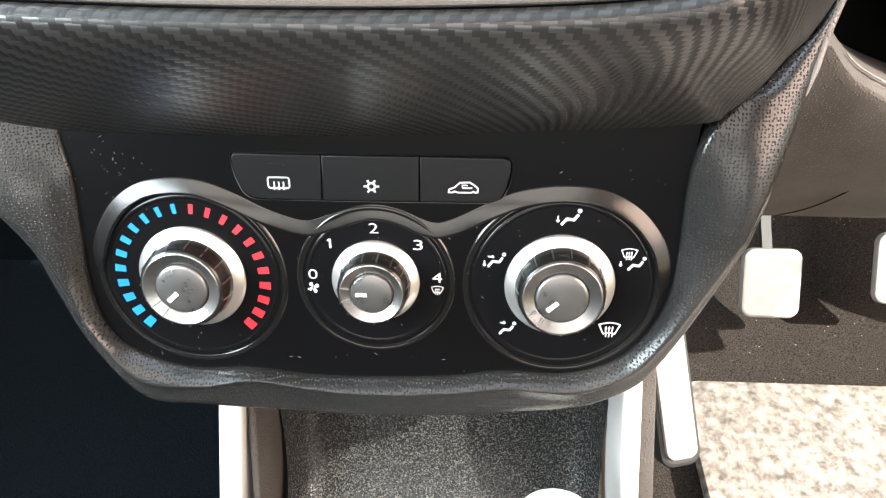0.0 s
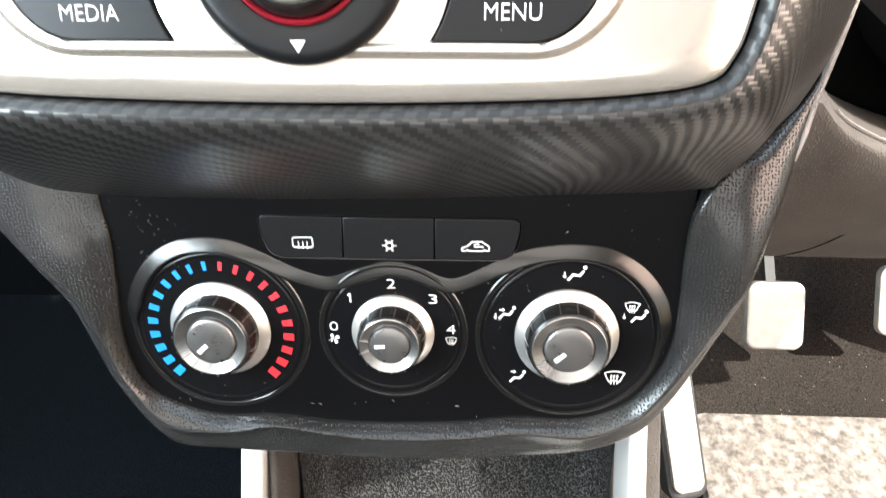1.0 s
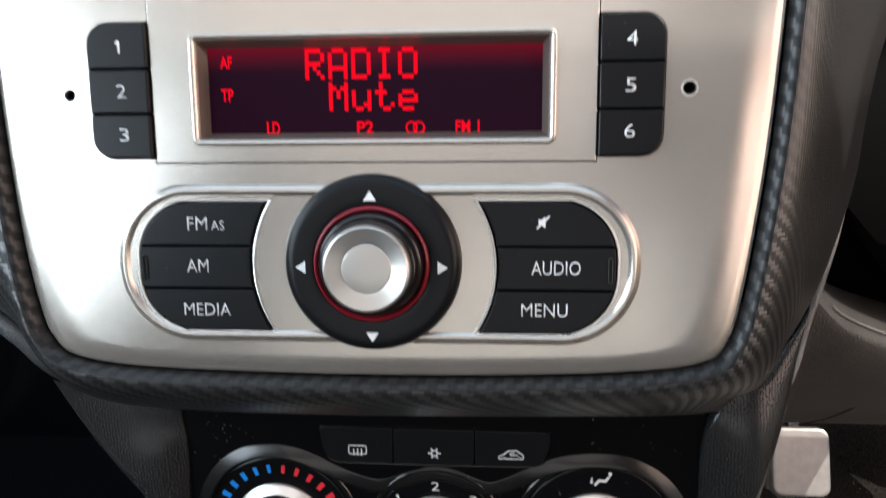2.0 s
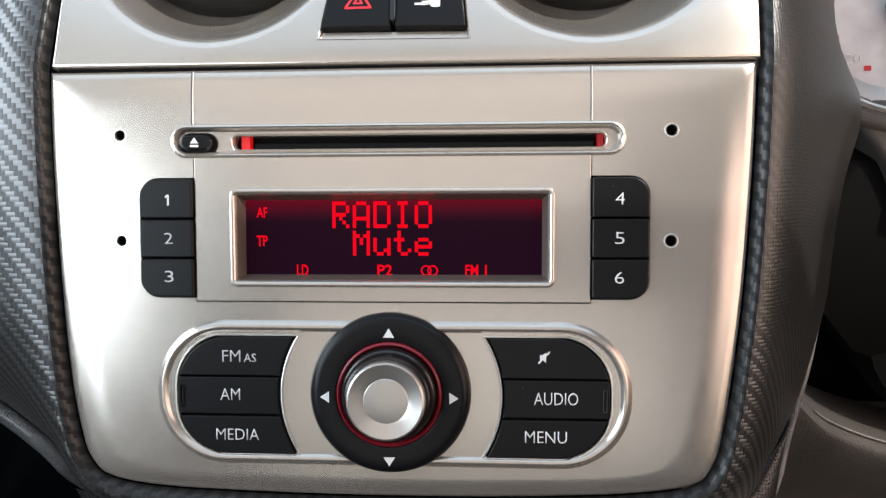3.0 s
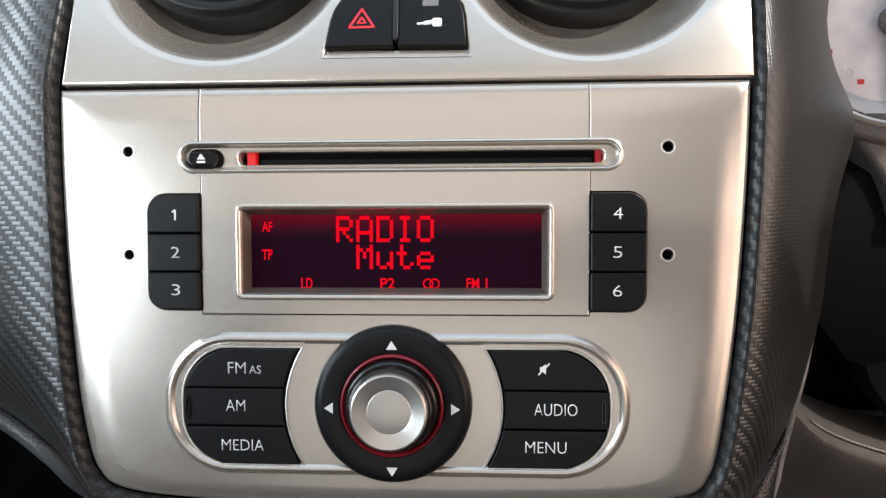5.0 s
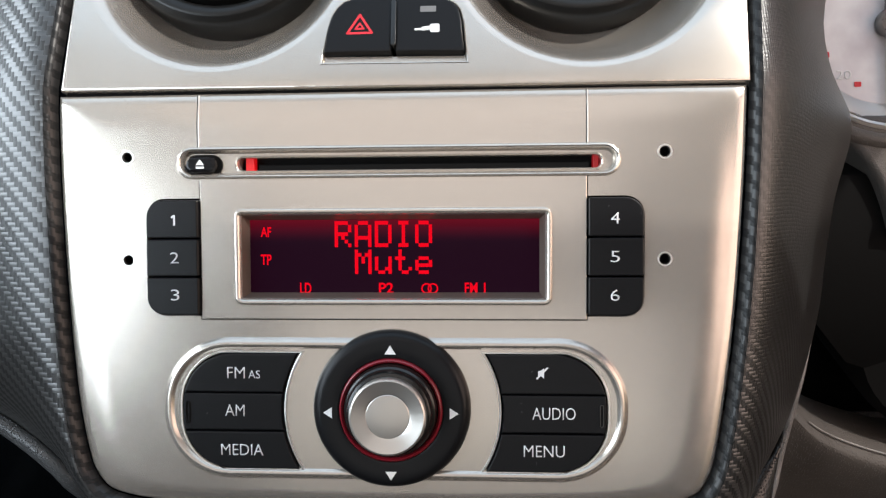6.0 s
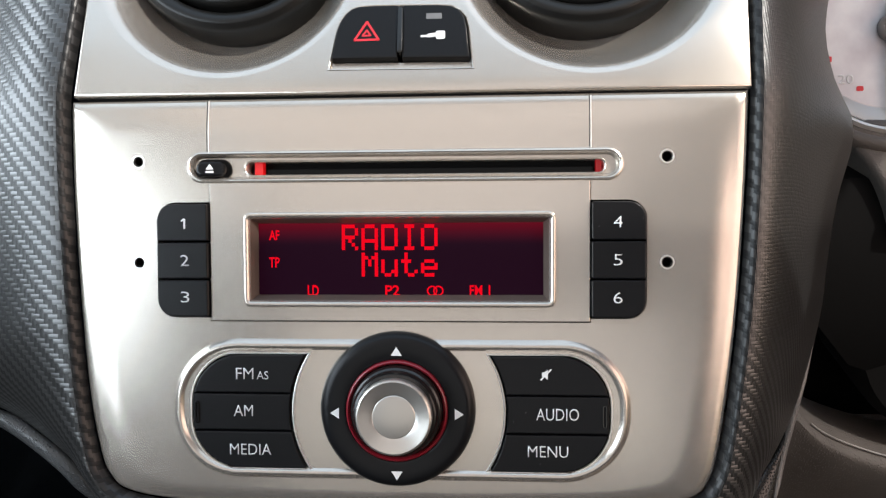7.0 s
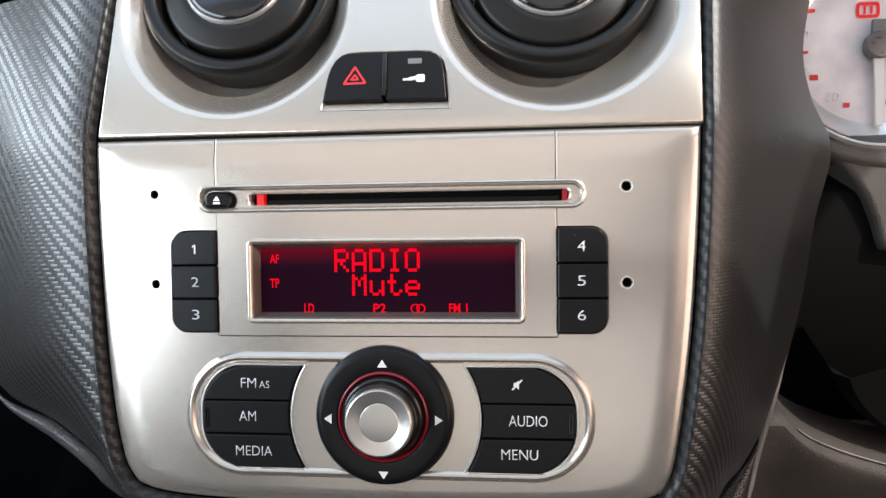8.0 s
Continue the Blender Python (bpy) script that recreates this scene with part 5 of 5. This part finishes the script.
# ---- passenger footwell lining, its shade put into the colour ----
bm = bmesh.new()
rows = []
for k in range(13):
    x = -700 + 590 * k / 12
    rows.append([bm.verts.new((x, y, z)) for y, z in ((150, 560), (190, 470), (230, 380), (260, 280), (300, 160), (330, 40), (290, 10), (200, 6), (-300, 6), (-900, 6))])
for a, b in zip(rows, rows[1:]):
    bridge(bm, a, b, closed=False)
single("wall_footwell", bm, SHADED_CARPET, pose(0, 0, 0), (-400, 250, 10), "carpeted passenger footwell lining, its shade in the blue-black colour", "wall", kind="structure")

# ---- driver's side: knee panel, column shroud, gauge, pedals ----
DRIVER = pose(0, 0, HEIGHT)
knee = thing("knee_panel", DRIVER, (330, 140, -320), "grey-brown grained knee panel under the steering column", "dashboard panel")
bm = bmesh.new()
rows = []
for k in range(41):
    x = 200 + 360 * k / 40
    t = min(1.0, max(0.0, (x - 214) / 70))
    top_z = -172 - 40 * t ** 0.5
    prof = [(150, top_z - 4), (118, top_z), (106, top_z - 4), (104, top_z - 12), (112, top_z * 0.5 - 140), (128, -280), (146, -312), (152, -319), (160, -320), (230, -312)]
    rows.append([bm.verts.new((x, y, z)) for y, z in smooth_loop(prof, 4, closed=False)])
for a, b in zip(rows, rows[1:]):
    bridge(bm, a, b, closed=False)
part("panel", bm, BOLSTER, knee, "", smooth=40)
bm = bmesh.new()
lane = smooth_loop([(238, 142, -312), (252, 134, -298), (266, 128.5, -280), (280, 124, -255), (300, 117, -225)], 6, closed=False)
rows = []
for p in [Vector(q) for q in lane]:
    rows.append([bm.verts.new(p + Vector((0.5 * math.cos(a), 0.5 * math.sin(a), 0))) for a in (radians(q) for q in range(0, 360, 60))])
for a, b in zip(rows, rows[1:]):
    bridge(bm, a, b)
part("joint", bm, VOID, knee, "dark joint line", smooth=60)

bm = bmesh.new()
rows = []
for k in range(46):
    x = 219.5 + 340 * (k / 45) ** 1.6
    z = -172 - 40 * min(1.0, max(0.0, (x - 214) / 70)) ** 0.5
    rows.append([bm.verts.new((x, 108 + 0.5 * math.cos(w), z - 0.2 + 0.5 * math.sin(w))) for w in (radians(q) for q in range(0, 360, 45))])
for a, b in zip(rows, rows[1:]):
    bridge(bm, a, b)
part("edge_line", bm, EDGE, knee, "pale edge line", smooth=60)

column = thing("column_shroud", DRIVER, (300, 150, -200), "black steering column shroud", "column shroud")
bm = bmesh.new()
rows = []
for k in range(25):
    x = 200 + 320 * k / 24
    rows.append([bm.verts.new((x, y, z)) for y, z in ((185, -240), (170, -170), (172, -125), (178, -90), (192, -64), (260, -52))])
for a, b in zip(rows, rows[1:]):
    bridge(bm, a, b, closed=False)
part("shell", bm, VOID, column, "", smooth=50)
bm = bmesh.new()
rows = []
for k in range(21):
    a = radians(200 + 140 * k / 20)
    rows.append([bm.verts.new((330 + r * math.cos(a), y, -60 + r * 0.9 * math.sin(a) - 60)) for r, y in ((60, 115), (92, 112), (98, 120), (98, 180))])
for a, b in zip(rows, rows[1:]):
    bridge(bm, a, b, closed=False)
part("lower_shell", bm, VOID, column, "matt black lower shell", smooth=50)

gauge = thing("gauge_cluster", DASH, (274, 200, 52), "round instrument gauge with a silver ring", "gauge")
GX, GZ = 276, 114
part("dial", lathe(bmesh.new(), GX, GZ, [(0, 204), (48, 204)], 72), GAUGE, gauge, "dial with the glare of its glass in the pale colour", smooth=0)
part("bowl", lathe(bmesh.new(), GX, GZ, [(47.5, 204.2), (49, 203.6), (53, 201.2), (57, 198.0), (59.5, 195.0)], 96), BRIGHT, gauge, "bright sloping ring", smooth=60)
part("rim", lathe(bmesh.new(), GX, GZ, [(59.3, 196), (60.4, 193.5), (60.9, 195.5), (61.6, 192), (63.4, 190.6), (65.4, 191.5), (66.5, 196), (66.5, 204)], 96), BRIGHT, gauge, "bright silver ring", smooth=40)
part("hood", lathe(bmesh.new(), GX, GZ, [(66, 200), (67.2, 193), (69, 190), (72, 189), (76, 191), (78, 200), (79, 230)], 96), GREY_COWL, gauge, "grey-brown grained cowl", smooth=60)
cowl_loop = smooth_loop([(240, 56), (254, 36), (264.3, 21), (270.3, 5), (275, -10.5), (284, -14), (330, -15), (372, 0), (366, 70), (320, 62), (276, 58)], 5)
part("cowl_panel", slab(bmesh.new(), cowl_loop, 192, 235, 4), GREY_COWL, gauge, "grey-brown grained lower cowl", smooth=60)
part("needle", slab(bmesh.new(), [(GX - 3.0, GZ - 8), (GX + 3.0, GZ - 8), (GX + 2.2, GZ - 50), (GX - 2.2, GZ - 50)], 199, 201, 0.4), WHITE, gauge, "white needle")
part("needle_tail", slab(bmesh.new(), rrect(GX - 4, GX + 4, GZ + 4, GZ + 16, 0.5, 3), 199, 201, 0.4), GREY_PRINT, gauge, "grey needle tail")
part("hub", lathe(bmesh.new(), GX, GZ, [(8.5, 203), (8.5, 198), (7.5, 196.5), (0, 196)], 40), BRUSHED, gauge, "grey needle hub", smooth=40)
part("numeral", lettering("20", 245.6, 254.6, 81, 86.5, 203.4, 0.2), WHITE, gauge, "white numerals", smooth=0)
for dx, dz, w, h in ((-43, -2, 5, 1.6), (-37, -18, 5, 3.4), (-17.5, -36, 4, 3), (-39, 24, 5, 2.4), (7, -35, 2.4, 2.6), (-44, -12, 3, 2.4)):
    part("mark", flat(bmesh.new(), rrect(GX + dx - w / 2, GX + dx + w / 2, GZ + dz - h / 2, GZ + dz + h / 2, 0.6, 3), 203.4, 203.8), RED, gauge, "red scale mark", smooth=0)
for dx, dz in ((-43, -13.5), (-43, 9)):
    bm = bmesh.new()
    stroke(bm, rrect(GX + dx - 2.4, GX + dx + 2.4, GZ + dz - 2.2, GZ + dz + 2.2, 0.6, 3), 1.1, 203.3, 203.6, closed=True)
    part("numeral_bar", bm, WHITE, gauge, "white scale bar", smooth=0)
bm = bmesh.new()
sweep(bm, rrect(264, 278, 132, 142, 2.5, 4), [(0, 203.2), (0.6, 203.0), (1.6, 203.0), (2.0, 203.3)])
stroke(bm, [(269, 135), (269, 139)], 1.4, 203.0, 203.4)
stroke(bm, [(273, 135), (273, 139)], 1.4, 203.0, 203.4)
part("warning_lamp", bm, GLOW, gauge, "red warning lamp", smooth=0)

# pedals


def pedal(x, y, z, w, h, label):
    ob = thing("pedal", pose(x, y, z, -38, 0, 0), (0, 0, 0), label, "pedal", "foot pedals")
    part("pad", slab(bmesh.new(), rrect(-w / 2, w / 2, -h / 2, h / 2, 11, 8), -6, 2, 3.0), PEDAL, ob, "worn metal pedal pad", smooth=40)
    bm = bmesh.new()
    rows = []
    for yy, zz in ((4, 0), (22, 60), (30, 140), (20, 230)):
        rows.append([bm.verts.new((dx, yy + dy, zz + 0.4 * dy)) for dx, dy in ((-5, -4), (5, -4), (5, 4), (-5, 4))])
    for a, b in zip(rows, rows[1:]):
        bridge(bm, a, b)
    part("arm", bm, TRIM_DARK, ob, "dark steel arm", smooth=30)
    return ob


pedal(0.352, 0.300, HEIGHT - 0.535, 58, 70, "worn bright metal clutch pedal on a dark arm")
pedal(0.475, 0.300, HEIGHT - 0.510, 62, 70, "worn bright metal brake pedal on a dark arm")
rest = thing("footrest", pose(0.222, 0.145, HEIGHT - 0.49, -42, 0, 14), (0, 0, 0), "bright metal footrest plate in a black frame", "footrest")
part("plate", slab(bmesh.new(), rrect(-22, 5, -63, 80, 8, 6), -4, 2, 1.5), PEDAL, rest, "bright metal plate", smooth=40)
part("frame", slab(bmesh.new(), rrect(-26, 10, -71, 86, 12, 6), 0, 14, 4), TRIM_DARK, rest, "black plastic frame", smooth=40)

bm = bmesh.new()
outline_mat = rrect(252, 640, -420, 208, 18, 6)
rings = [[bm.verts.new((x, y, zz)) for x, y in offset(outline_mat, d)] for d, zz in ((0, 0), (0, 7), (1.5, 10), (5, 11))]
for a, b in zip(rings, rings[1:]):
    bridge(bm, a, b)
cap(bm, rings[-1])
single("floor_mat", bm, MAT, pose(0, 0, max(0.0, HEIGHT - 0.585)), (440, -100, 0), "light grey carpet mat on the driver's floor", "floor mat")
